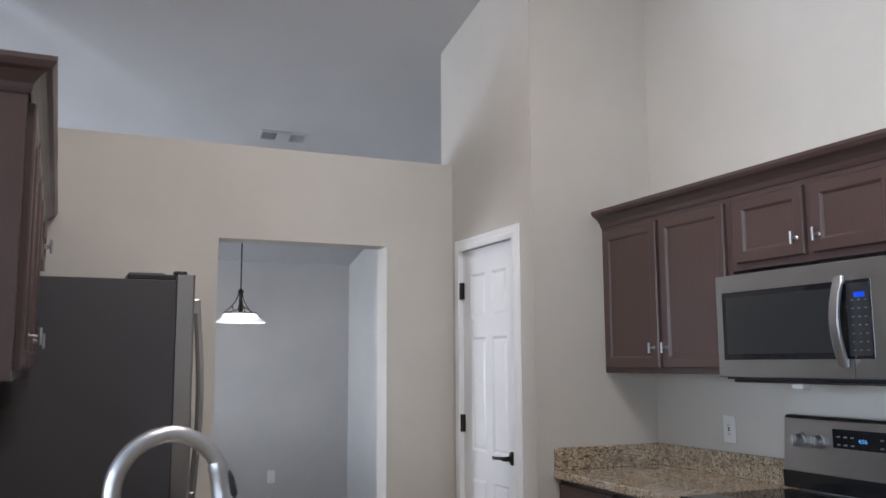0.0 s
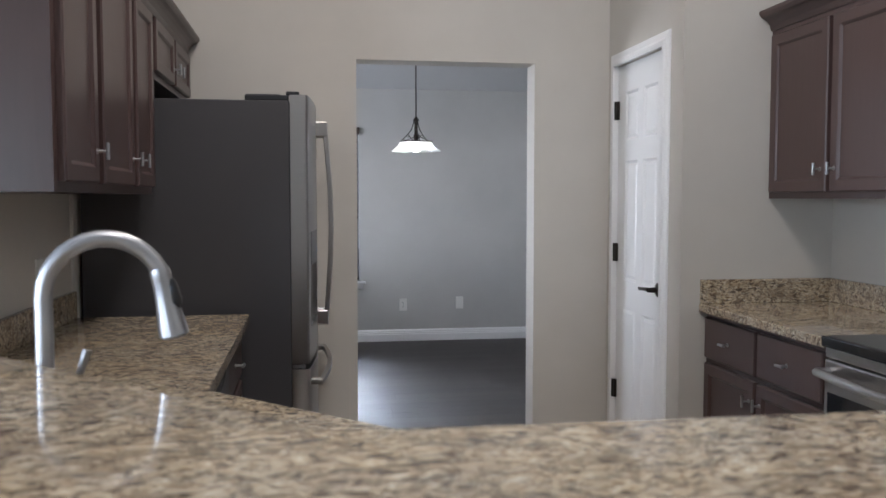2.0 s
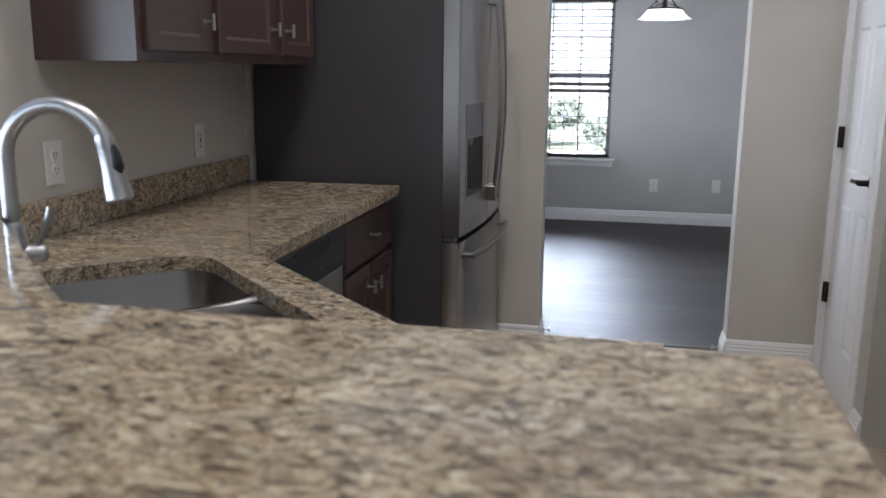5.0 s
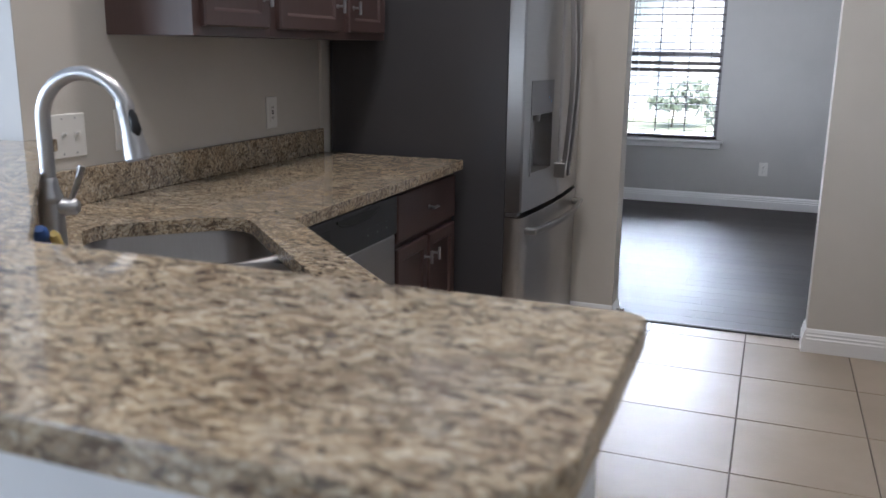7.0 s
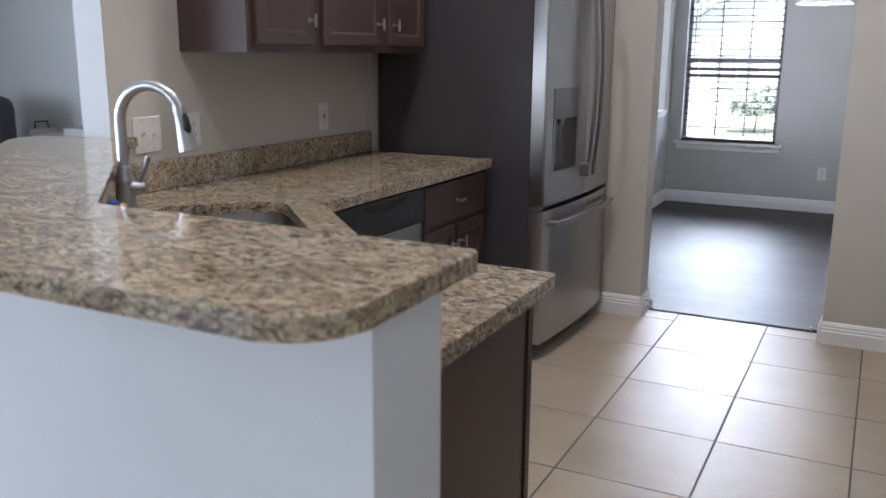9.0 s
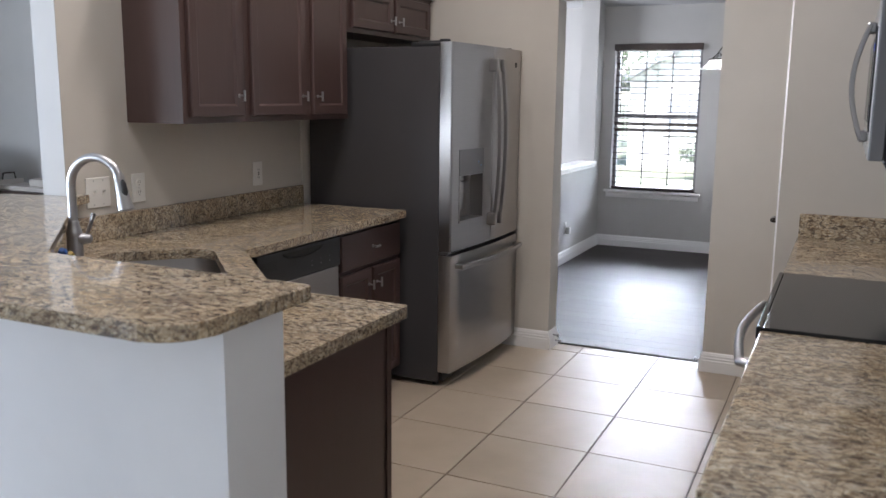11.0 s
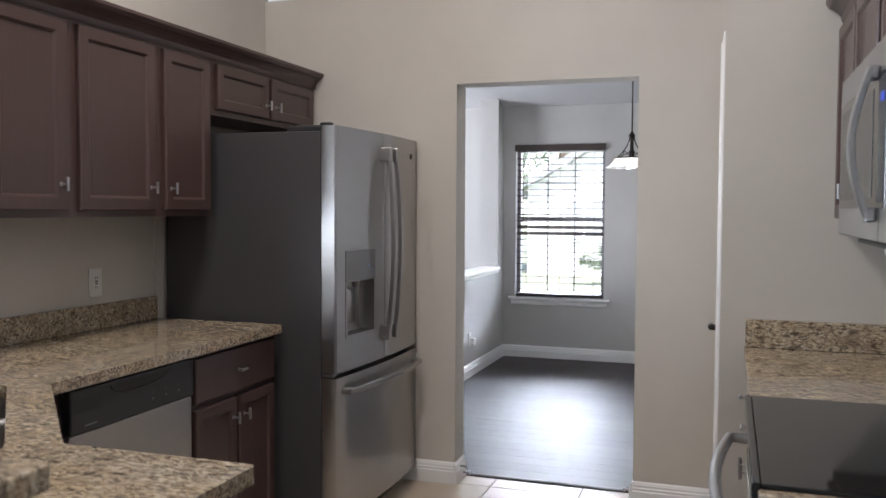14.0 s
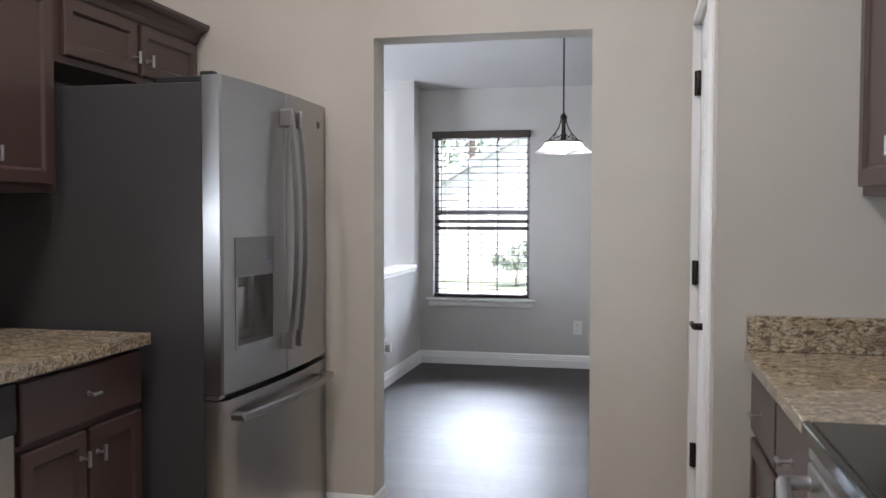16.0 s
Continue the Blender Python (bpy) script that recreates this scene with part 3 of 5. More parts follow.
dining_window()
# windows out of view that only give light; living and foyer ones are added
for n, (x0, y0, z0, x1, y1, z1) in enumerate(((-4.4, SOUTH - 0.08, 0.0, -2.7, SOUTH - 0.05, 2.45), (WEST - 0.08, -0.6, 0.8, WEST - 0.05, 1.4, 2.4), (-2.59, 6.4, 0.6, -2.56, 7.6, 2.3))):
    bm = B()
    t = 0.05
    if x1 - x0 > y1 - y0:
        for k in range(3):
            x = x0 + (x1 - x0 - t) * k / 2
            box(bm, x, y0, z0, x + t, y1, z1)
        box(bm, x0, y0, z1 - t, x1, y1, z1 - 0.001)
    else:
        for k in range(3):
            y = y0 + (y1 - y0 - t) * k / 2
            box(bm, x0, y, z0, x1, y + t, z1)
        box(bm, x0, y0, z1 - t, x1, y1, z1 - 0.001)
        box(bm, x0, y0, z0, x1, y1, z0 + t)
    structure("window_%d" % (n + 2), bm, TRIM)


# ---- counters ----
def arc(cx, cy, r, a0, a1, n=6):
    return [(cx + r * math.cos(radians(a0 + (a1 - a0) * k / n)), cy + r * math.sin(radians(a0 + (a1 - a0) * k / n))) for k in range(n + 1)]


def uv45(u, v):
    """Along the diagonal corner (u) and out from it (v)."""
    return ((u + v) / math.sqrt(2), (v - u) / math.sqrt(2))


SU0, SU1, SV0, SV1 = -1.54, -0.74, 1.452, 1.844


def sink_outline(grow=0.0, r=0.09):
    u0, u1, v0, v1 = SU0 - grow, SU1 + grow, SV0 - grow, SV1 + grow
    pts = []
    for cu, cv, a in ((u1 - r, v1 - r, 0), (u0 + r, v1 - r, 90), (u0 + r, v0 + r, 180), (u1 - r, v0 + r, 270)):
        pts += arc(cu, cv, r, a, a + 90, 6)
    return [uv45(u, v) for u, v in pts]


left_top = thing("worktop", (0.0, 2.4, CT), "speckled tan and brown granite worktop with a diagonal sink corner", "worktop")
outline = [(XL, 2.146), (0.592, 1.274), (1.268, 1.274)] + arc(1.256, 1.93, 0.012, 0, 90, 3) + [(0.818, 1.942), (0.350, 2.41)] + arc(0.336, 3.686, 0.012, 0, 90, 3) + [(XL, 3.698)]
bm = B()
prism(bm, outline, CT - 0.034, CT, holes=(sink_outline(),))
part("slab", bm, GRANITE, left_top)
bm = B()
box(bm, XL, 2.21, CT + 0.0005, XL + 0.02, 3.688, CT + 0.098, 0.002)
part("backsplash", bm, GRANITE, left_top)
bm = B()
prism(bm, [(0.594, 1.275), (0.618, 1.292), (XL + 0.021, 2.189), (XL + 0.021, 2.148)], CT + 0.0005, BT - 0.034)
part("backsplash", bm, GRANITE, left_top, "granite upstand under the raised bar")
bm = B()
box(bm, 0.63, 1.2702, CT + 0.0005, 1.268, 1.289, BT - 0.034, 0.001)
part("backsplash", bm, GRANITE, left_top, "granite upstand under the raised bar")

bar = thing("bar_top", (0.6, 1.1, BT), "raised speckled granite breakfast bar top with rounded corners", "bar top")
bo = [(0.605, 1.335), (-0.228, 2.182), (-0.250, 2.258), (XL + 0.003, 2.258), (XL + 0.003, 2.178), (XL - 0.121, 2.178), (XL - 0.121, 2.15), (-0.545, 2.13), (-0.545, 2.04), (-0.51, 1.985), (0.51, 0.965), (0.545, 0.946)]
bo += arc(1.275, 1.035, 0.09, 270, 360, 7) + arc(1.350, 1.320, 0.015, 0, 90, 3)
bm = B()
prism(bm, bo, BT - 0.032, BT, 0.004, 2)
part("slab", bm, GRANITE, bar)

right_top = thing("worktop", (2.45, 3.3, CT), "speckled granite worktop between the pantry wall and the range", "worktop")
bm = B()
box(bm, 2.160, 2.882, CT - 0.034, XR, PY, CT, 0.004, 2)
part("slab", bm, GRANITE, right_top)
bm = B()
box(bm, XR - 0.02, 2.90, CT + 0.0005, XR, PY - 0.0205, CT + 0.10, 0.002)
part("backsplash", bm, GRANITE, right_top)
bm = B()
box(bm, 2.164, PY - 0.02, CT + 0.0005, XR - 0.0005, PY, CT + 0.10, 0.002)
part("backsplash", bm, GRANITE, right_top)
right_top2 = thing("worktop", (2.45, 1.5, CT), "speckled granite worktop on the near side of the range", "worktop")
bm = B()
box(bm, 2.160, 1.13, CT - 0.034, XR, 2.112, CT, 0.004, 2)
part("slab", bm, GRANITE, right_top2)
bm = B()
box(bm, XR - 0.02, 1.13, CT + 0.0005, XR, 2.10, CT + 0.10, 0.002)
part("backsplash", bm, GRANITE, right_top2)


# ---- sink, tap ----
def sink():
    s = thing("sink", (*uv45(-1.14, 1.62), CT - 0.2), "stainless steel undermount double-bowl sink", "sink")
    bm = B()
    mid = -1.20
    for u0, u1, depth in ((SU0 - 0.012, mid - 0.012, 0.21), (mid + 0.012, SU1 + 0.012, 0.18)):
        rings = []
        for grow, z, r in ((0.0, CT - 0.036, 0.08), (-0.004, CT - 0.05, 0.08), (-0.012, CT - depth + 0.03, 0.07), (-0.035, CT - depth, 0.06)):
            pts = []
            for cu, cv, a in ((u1 + grow - r, SV1 + 0.012 + grow - r, 0), (u0 - grow + r, SV1 + 0.012 + grow - r, 90), (u0 - grow + r, SV0 - 0.012 - grow + r, 180), (u1 + grow - r, SV0 - 0.012 - grow + r, 270)):
                pts += arc(cu, cv, r, a, a + 90, 5)
            rings.append([bm.verts.new((*uv45(u, v), z)) for u, v in pts])
        for a, b in zip(rings, rings[1:]):
            for k in range(len(a)):
                f = bm.faces.new((a[k], a[(k + 1) % len(a)], b[(k + 1) % len(a)], b[k]))
                f.smooth = True
        bm.faces.new(rings[-1])
    part("bowl", bm, SINKST, s)
    bm = B()
    pts = []
    for k in range(13):
        q = k / 12
        v = SV0 - 0.01 + (SV1 - SV0 + 0.02) * q
        pts.append((*uv45(mid, v), CT - 0.040 - 0.015 * math.sin(math.pi * q)))
    tube(bm, pts, 0.015, 12)
    part("divider", bm, SINKST, s)
    for u in (-1.36, -0.97):
        bm = B()
        x, y = uv45(u, 1.6)
        lathe(bm, [(0.0, 0.006), (0.03, 0.006), (0.042, 0.002), (0.045, 0.0)], (x, y, CT - 0.208 if u < -1 else CT - 0.178), 20)
        part("drain", bm, NICKEL, s)


sink()


def tap():
    bx, by = 0.185, 1.793
    t = thing("tap", (bx, by, CT), "brushed nickel kitchen tap with high arched spout and side lever", "kitchen tap")
    bm = B()
    lathe(bm, [(0.0, 0), (0.029, 0), (0.029, 0.006), (0.0245, 0.009), (0.0235, 0.10), (0.0225, 0.128)], (bx, by, CT), 24)
    part("body", bm, NICKEL, t)
    bm = B()
    lathe(bm, [(0.0225, 0.128), (0.0235, 0.129), (0.0235, 0.140), (0.0228, 0.142), (0.0165, 0.166), (0.0165, 0.172), (0.0140, 0.176)], (bx, by, CT), 24)
    part("collar", bm, NICKEL, t)
    bm = B()
    d = Vector((0.983, 0.183, 0))
    R, zc = 0.0875, 1.199
    pts = [Vector((bx, by, CT + 0.172)), Vector((bx, by, CT + 0.24))]
    for k in range(15):
        a = math.pi - math.radians(12 * k)
        pts.append(Vector((bx, by, zc)) + d * (R + R * math.cos(a)) + Vector((0, 0, R * math.sin(a))))
        if k > 12:
            break
    tube(bm, pts, 0.0135, 16)
    part("spout", bm, NICKEL, t)
    end = pts[-1]
    way = (d * 0.20 + Vector((0, 0, -1))).normalized()
    bm = B()
    cs = [end + way * s for s in (-0.004, 0.006, 0.012, 0.048, 0.090, 0.103, 0.107)]
    tube(bm, cs, [0.0145, 0.0165, 0.0155, 0.017, 0.0225, 0.0235, 0.019], 20)
    head = part("spray_head", bm, NICKEL, t)
    bm = B()
    side = way.cross(Vector((0, 1, 0))).normalized()
    tube(bm, [end + way * s + d * 0.0105 + Vector((0.004, -0.0055, 0)) for s in (0.012, 0.024, 0.05, 0.062)], [0.004, 0.0085, 0.0105, 0.004], 12)
    part("spray_button", bm, BLACK, head, "black button")
    bm = B()
    o = Vector((bx + 0.014, by + 0.008, CT + 0.120))
    e = Vector((0.85, 0.52, 0))
    tube(bm, [o - e * 0.004, o + e * 0.014, o + e * 0.017, o + e * 0.030, o + e * 0.036], [0.017, 0.017, 0.0155, 0.0155, 0.009], 18)
    tube(bm, [o + e * 0.020 + Vector((0, 0, 0.010)), o + e * 0.033 + Vector((0, 0, 0.04)), o + e * 0.046 + Vector((0, 0, 0.078))], [0.005, 0.0055, 0.0075], 10)
    part("lever", bm, NICKEL, t)


tap()
bm = B()
tube(bm, [(0.300, 1.690, CT + 0.016), (0.305, 1.684, CT + 0.022), (0.362, 1.592, CT + 0.125), (0.367, 1.586, CT + 0.133)], [0.007, 0.012, 0.013, 0.007], 14)
single("scrub_brush", bm, paint("brush_blue", (0.03, 0.10, 0.34), 0.6, 0.1, 200, 0.5), "blue scrub brush leaning on the granite upstand beside the tap", "brush")
bm = B()
tube(bm, [(0.332, 1.690, CT + 0.012), (0.337, 1.684, CT + 0.018), (0.372, 1.612, CT + 0.116), (0.376, 1.606, CT + 0.122)], [0.005, 0.008, 0.009, 0.006], 14)
single("scrub_brush", bm, paint("brush_yellow", (0.55, 0.42, 0.14), 0.6, 0.1, 200, 0.5), "small yellow scrub brush leaning on the granite upstand beside the tap", "brush")


# ---- cabinets ----
def base_cabinet(origin, turn, width, depth, label, cols, drawer=True, toe=0.10, height=CT - 0.036, group=""):
    """cols: widths of the doors, with the side on which the handle sits."""
    c = thing("base_cabinet", origin, label, "base cabinet", group)
    M = facing(origin, turn)
    bm = B()
    box(bm, 0, 0.0, toe, width, depth, height)
    box(bm, 0.0, 0.06, 0, width, depth, toe)
    bm.transform(M)
    part("body", bm, CAB, c)
    x = 0.018
    gap = 0.016
    total = sum(w for w, _ in cols) + gap * (len(cols) - 1)
    if drawer:
        n = 1 if drawer == 1 else len(cols)
        dw = (total - gap * (n - 1)) / n
        for k in range(n):
            bm = panel_door(dw, 0.165, 0.02, 0)
            M2 = M @ Matrix.Translation((x + k * (dw + gap), 0, height - 0.018 - 0.165))
            bm.transform(M2)
            d = part("drawer_front", bm, CAB, c)
            knob(d, M2, dw / 2, 0.0825, 0.02, False, 0.045)
    top = height - 0.018 - 0.165 - 0.022 if drawer else height - 0.02
    for w, side in cols:
        h = top - toe - 0.012
        bm = panel_door(w, h)
        M2 = M @ Matrix.Translation((x, 0, toe + 0.012))
        bm.transform(M2)
        d = part("door", bm, CAB, c)
        knob(d, M2, 0.03 if side < 0 else w - 0.03, h - 0.075)
        x += w + gap
    return c


def wall_cabinet(origin, turn, width, depth, height, label, cols, group=""):
    c = thing("wall_cabinet", origin, label, "wall cabinet", group)
    M = facing(origin, turn)
    bm = B()
    box(bm, 0, 0.0, 0, width, depth, height)
    bm.transform(M)
    part("body", bm, CAB, c)
    gap = (width - sum(w for w, _ in cols)) / (len(cols) + 1)
    x = gap
    for w, side in cols:
        h = height - 0.05
        bm = panel_door(w, h)
        M2 = M @ Matrix.Translation((x, 0, 0.025))
        bm.transform(M2)
        d = part("door", bm, CAB, c)
        knob(d, M2, 0.03 if side < 0 else w - 0.03, 0.084 if height > 0.5 else 0.06)
        x += w + gap
    return c


CROWN = [(0.0, 0.0), (0.006, 0.0), (0.010, 0.010), (0.012, 0.022), (0.024, 0.036), (0.036, 0.046), (0.050, 0.052), (0.056, 0.060), (0.060, 0.066), (0.060, 0.078), (0.0, 0.078)]


def crown(points, outs, z, label):
    """Crown moulding along a run with mitred corners."""
    bm = B()
    rings = []
    for (x, y), (ox, oy) in zip(points, outs):
        rings.append([bm.verts.new((x + ox * u, y + oy * u, z + h)) for u, h in CROWN])
    for a, b in zip(rings, rings[1:]):
        for i in range(len(CROWN)):
            j = (i + 1) % len(CROWN)
            bm.faces.new((a[i], a[j], b[j], b[i]))
    bm.faces.new(rings[0])
    bm.faces.new(rings[-1])
    return single("crown_moulding", bm, CAB, label, "crown moulding")


UF, UZ0, UZ1 = 0.006, 1.363, 2.036
G = "dark wall cabinets over the sink run"
UD = UF - XL - 0.001
wall_cabinet((UF, 2.497, UZ0), 90, 0.380, UD, UZ1 - UZ0, "dark brown wall cabinet, one closed door, gloss side panel", [(0.315, 1)], G)
wall_cabinet((UF, 2.878, UZ0), 90, 0.458, UD, UZ1 - UZ0, "dark brown wall cabinet with one wide closed door", [(0.400, 1)], G)
wall_cabinet((UF, 3.337, UZ0), 90, 0.362, UD, UZ1 - UZ0, "dark brown wall cabinet with one narrow closed door", [(0.300, -1)], G)
wall_cabinet((UF, 3.700, 1.792), 90, YB - 3.702, UD, UZ1 - 1.792, "short dark brown wall cabinet above the refrigerator", [(0.425, 1), (0.425, -1)], G)
crown([(XL + 0.001, 2.497), (UF, 2.497), (UF, YB - 0.001)], [(0, -1), (1, -1), (1, 0)], UZ1 - 0.012, "dark stained crown moulding on the sink-side wall cabinets")

RF = 2.460
RD = XR - RF - 0.001
G = "dark wall cabinets over the range run"
wall_cabinet((RF, PY - 0.001, 1.347), -90, 0.868, RD, 2.034 - 1.347, "dark brown double wall cabinet beside the pantry", [(0.395, 1), (0.395, -1)], G)
wall_cabinet((RF, 2.890, 1.740), -90, 0.768, RD, 2.034 - 1.740, "short dark brown wall cabinet above the microwave", [(0.330, 1), (0.330, -1)], G)
wall_cabinet((RF, 2.121, 1.347), -90, 0.90, RD, 2.034 - 1.347, "dark brown double wall cabinet on the near side of the microwave", [(0.405, 1), (0.405, -1)], G)
crown([(RF, PY - 0.001), (RF, 1.221), (XR - 0.001, 1.221)], [(-1, 0), (-1, -1), (0, -1)], 2.032, "dark stained crown moulding on the range-side wall cabinets")

BF = 0.30
G = "dark base cabinets"
base_cabinet((BF, 3.108, 0), 90, 0.586, BF - XL - 0.002, "dark brown base cabinet with one drawer over two doors", [(0.269, 1), (0.269, -1)], 1, group=G)
sc = thing("sink_cabinet", (0.2, 1.9, 0), "dark brown diagonal corner cabinet under the sink", "base cabinet", G)
bm = B()
prism(bm, [(BF, 2.49), (BF, 2.41), (0.80, 1.91), (0.80, 1.31), (0.64, 1.295), (-0.25, 2.19), (-0.25, 2.49)], 0.10, CT - 0.26)
prism(bm, [(BF, 2.49), (BF, 2.41), (0.80, 1.91), (0.78, 1.89), (BF - 0.02, 2.39), (BF - 0.02, 2.49)], CT - 0.26, CT - 0.036)
part("body", bm, CAB, sc)
M = facing((0.78, 1.932, 0), 135)
for k, side in ((0, 1), (1, -1)):
    bm = panel_door(0.31, 0.54)
    M2 = M @ Matrix.Translation((0.02 + k * 0.325, 0, 0.112))
    bm.transform(M2)
    d = part("door", bm, CAB, sc)
    knob(d, M2, 0.03 if side < 0 else 0.28, 0.46)
bm = panel_door(0.635, 0.165, 0.02, 0)
bm.transform(M @ Matrix.Translation((0.02, 0, CT - 0.22)))
part("false_front", bm, CAB, sc)
pc = base_cabinet((1.208, 1.90, 0), 180, 0.400, 0.605, "dark brown end cabinet of the peninsula with a plain side panel", [(0.362, -1)], 1, group=G)
bm = B()
box(bm, 1.2085, 1.292, 0.0, 1.220, 1.922, CT - 0.036, 0.002)
part("side_panel", bm, CAB, pc)
bm = B()
box(bm, 1.2205, 1.898, 0.0, 1.2245, 1.924, CT - 0.036, 0.001)
part("end_stile", bm, CABIN, pc, "darker edge stile")
RB = 2.197
base_cabinet((RB, PY - 0.002, 0), -90, 0.872, XR - RB - 0.002, "dark brown base cabinet with two drawers over two doors", [(0.405, 1), (0.405, -1)], 2, group=G)
base_cabinet((RB, 2.112, 0), -90, 0.96, XR - RB - 0.002, "dark brown base cabinet with two drawers beside the range", [(0.448, 1), (0.448, -1)], 2, group=G)


# ---- dishwasher ----
def dishwasher():
    y0, y1 = 2.500, 3.100
    d = thing("dishwasher", (0.0, 2.78, 0), "built-in dishwasher with a black control panel and a steel door", "dishwasher")
    bm = B()
    box(bm, XL + 0.01, y0, 0.02, BF, y1, CT - 0.038)
    part("body", bm, BLACK, d)
    bm = B()
    box(bm, BF, y0 + 0.005, 0.10, BF + 0.022, y1 - 0.005, 0.735, 0.004, 2)
    part("door", bm, STEEL, d, "brushed steel door")
    bm = B()
    box(bm, BF, y0 + 0.003, 0.738, BF + 0.030, y1 - 0.003, CT - 0.046, 0.006, 2)
    cp = part("control_panel", bm, BLACK, d, "black plastic control panel")
    # no pocket is cut: a dark rim and plate paint its shade
    bm = B()
    n = 14
    top = CT - 0.062
    pts = []
    for k in range(n + 1):
        y = y0 + 0.17 + 0.28 * k / n
        pts.append((BF + 0.032, y, top - 0.026 * math.sin(math.pi * k / n) ** 0.5))
    tube(bm, pts, 0.004, 6)
    part("pull_recess_shade", bm, SLOT, cp)
    bm = B()
    lo = [bm.verts.new((BF + 0.0305, y, z)) for _, y, z in pts] + [bm.verts.new((BF + 0.0305, pts[-1][1], top + 0.003)), bm.verts.new((BF + 0.0305, pts[0][1], top + 0.003))]
    hi = [bm.verts.new((v.co.x + 0.002, v.co.y, v.co.z)) for v in lo]
    bm.faces.new(lo)
    bm.faces.new(hi)
    for i in range(len(lo)):
        j = (i + 1) % len(lo)
        bm.faces.new((lo[i], lo[j], hi[j], hi[i]))
    part("pull_pocket_shade", bm, SLOT, cp, "flat dark plate standing for the shaded finger pocket")
    # dark strip painted in for the shadow between worktop and panel
    bm = B()
    box(bm, BF + 0.001, y0 + 0.004, CT - 0.0455, BF + 0.012, y1 - 0.004, CT - 0.0365)
    part("top_gap_shade", bm, SLOT, d, "dark strip standing for the shadow under the worktop")
    bm = B()
    for k in range(7):
        box(bm, BF + 0.0302, y0 + 0.02, 0.80 + 0.006 * k, BF + 0.0312, y0 + 0.13, 0.8025 + 0.006 * k)
    part("vent_slats", bm, SLOT, cp)
    for k in range(6):
        bm = B()
        yy = y1 - 0.26 + 0.034 * k
        lathe(bm, [(0.0, 0.001), (0.0035, 0.001), (0.0035, 0.0)], (BF + 0.030, yy, 0.775), 10, "x")
        box(bm, BF + 0.0302, yy - 0.006, 0.795, BF + 0.0306, yy + 0.004, 0.7965)
        part("button", bm, WHITEINK if k % 2 else BLACK, cp)
    bm = B()
    box(bm, BF + 0.0302, y0 + 0.06, 0.757, BF + 0.0308, y0 + 0.11, 0.761)
    part("badge", bm, WHITEINK, cp)


dishwasher()


# ---- refrigerator ----
FY0, FY1 = 3.742, 4.644


def fridge_front(y):
    q = (y - FY0) / (FY1 - FY0)
    return 0.569 + 0.022 * q + 0.092 * q * (1 - q)


def strap(bm, pts, depth, width, out):
    """A flat bar with softened corners along points: depth along out, width across."""
    pts, out = [Vector(p) for p in pts], Vector(out)
    c = 0.28
    sect = [(-1, -1 + c), (-1 + c, -1), (1 - c, -1), (1, -1 + c), (1, 1 - c), (1 - c, 1), (-1 + c, 1), (-1, 1 - c)]
    rings = []
    for i, p in enumerate(pts):
        d = (pts[min(i + 1, len(pts) - 1)] - pts[max(i - 1, 0)]).normalized()
        u = (out - d * out.dot(d)).normalized()
        v = d.cross(u)
        rings.append([bm.verts.new(p + u * a * depth / 2 + v * b * width / 2) for a, b in sect])
    for a, b in zip(rings, rings[1:]):
        for k in range(8):
            bm.faces.new((a[k], a[(k + 1) % 8], b[(k + 1) % 8], b[k]))
    bm.faces.new(rings[0][::-1])
    bm.faces.new(rings[-1])
    return bm


def bowed(bm, y0, y1, z0, z1, xb=0.504, seg=10, r=0.007):
    """A door with a bowed front and rounded vertical edges."""
    out = []
    for k in range(seg + 1):
        y = y0 + (y1 - y0) * k / seg
        out.append((fridge_front(y), y))
    first, last = out[0], out[-1]
    out = [(xb, y0), (first[0] - r, y0 + 0.0005), (first[0] - 0.003, y0 + 0.004)] + [(fridge_front(y0 + r), y0 + r)] + out[1:-1] + [(fridge_front(y1 - r), y1 - r), (last[0] - 0.003, y1 - 0.004), (last[0] - r, y1 - 0.0005), (xb, y1)]
    lo = [bm.verts.new((x, y, z0)) for x, y in out]
    hi = [bm.verts.new((x, y, z1)) for x, y in out]
    bm.faces.new(lo)
    bm.faces.new(hi)
    for i in range(len(out)):
        f = bm.faces.new((lo[i], lo[(i + 1) % len(out)], hi[(i + 1) % len(out)], hi[i]))
        f.smooth = 2 < i < len(out) - 4
    return bm


def cut_box(ob, x0, y0, z0, x1, y1, z1):
    """Cuts a pocket into a mesh."""
    me = ob.data
    cb = B()
    box(cb, x0, y0, z0, x1, y1, z1)
    tmp = new("cutter", finish(cb, "cutter", SLOT))
    mod = ob.modifiers.new("cut", "BOOLEAN")
    mod.operation, mod.object, mod.solver = "DIFFERENCE", tmp, "EXACT"
    dg = bpy.context.evaluated_depsgraph_get()
    done = bpy.data.meshes.new_from_object(ob.evaluated_get(dg))
    ob.modifiers.clear()
    done.set_sharp_from_angle(angle=radians(25))
    ob.data = done
    bpy.data.objects.remove(tmp)


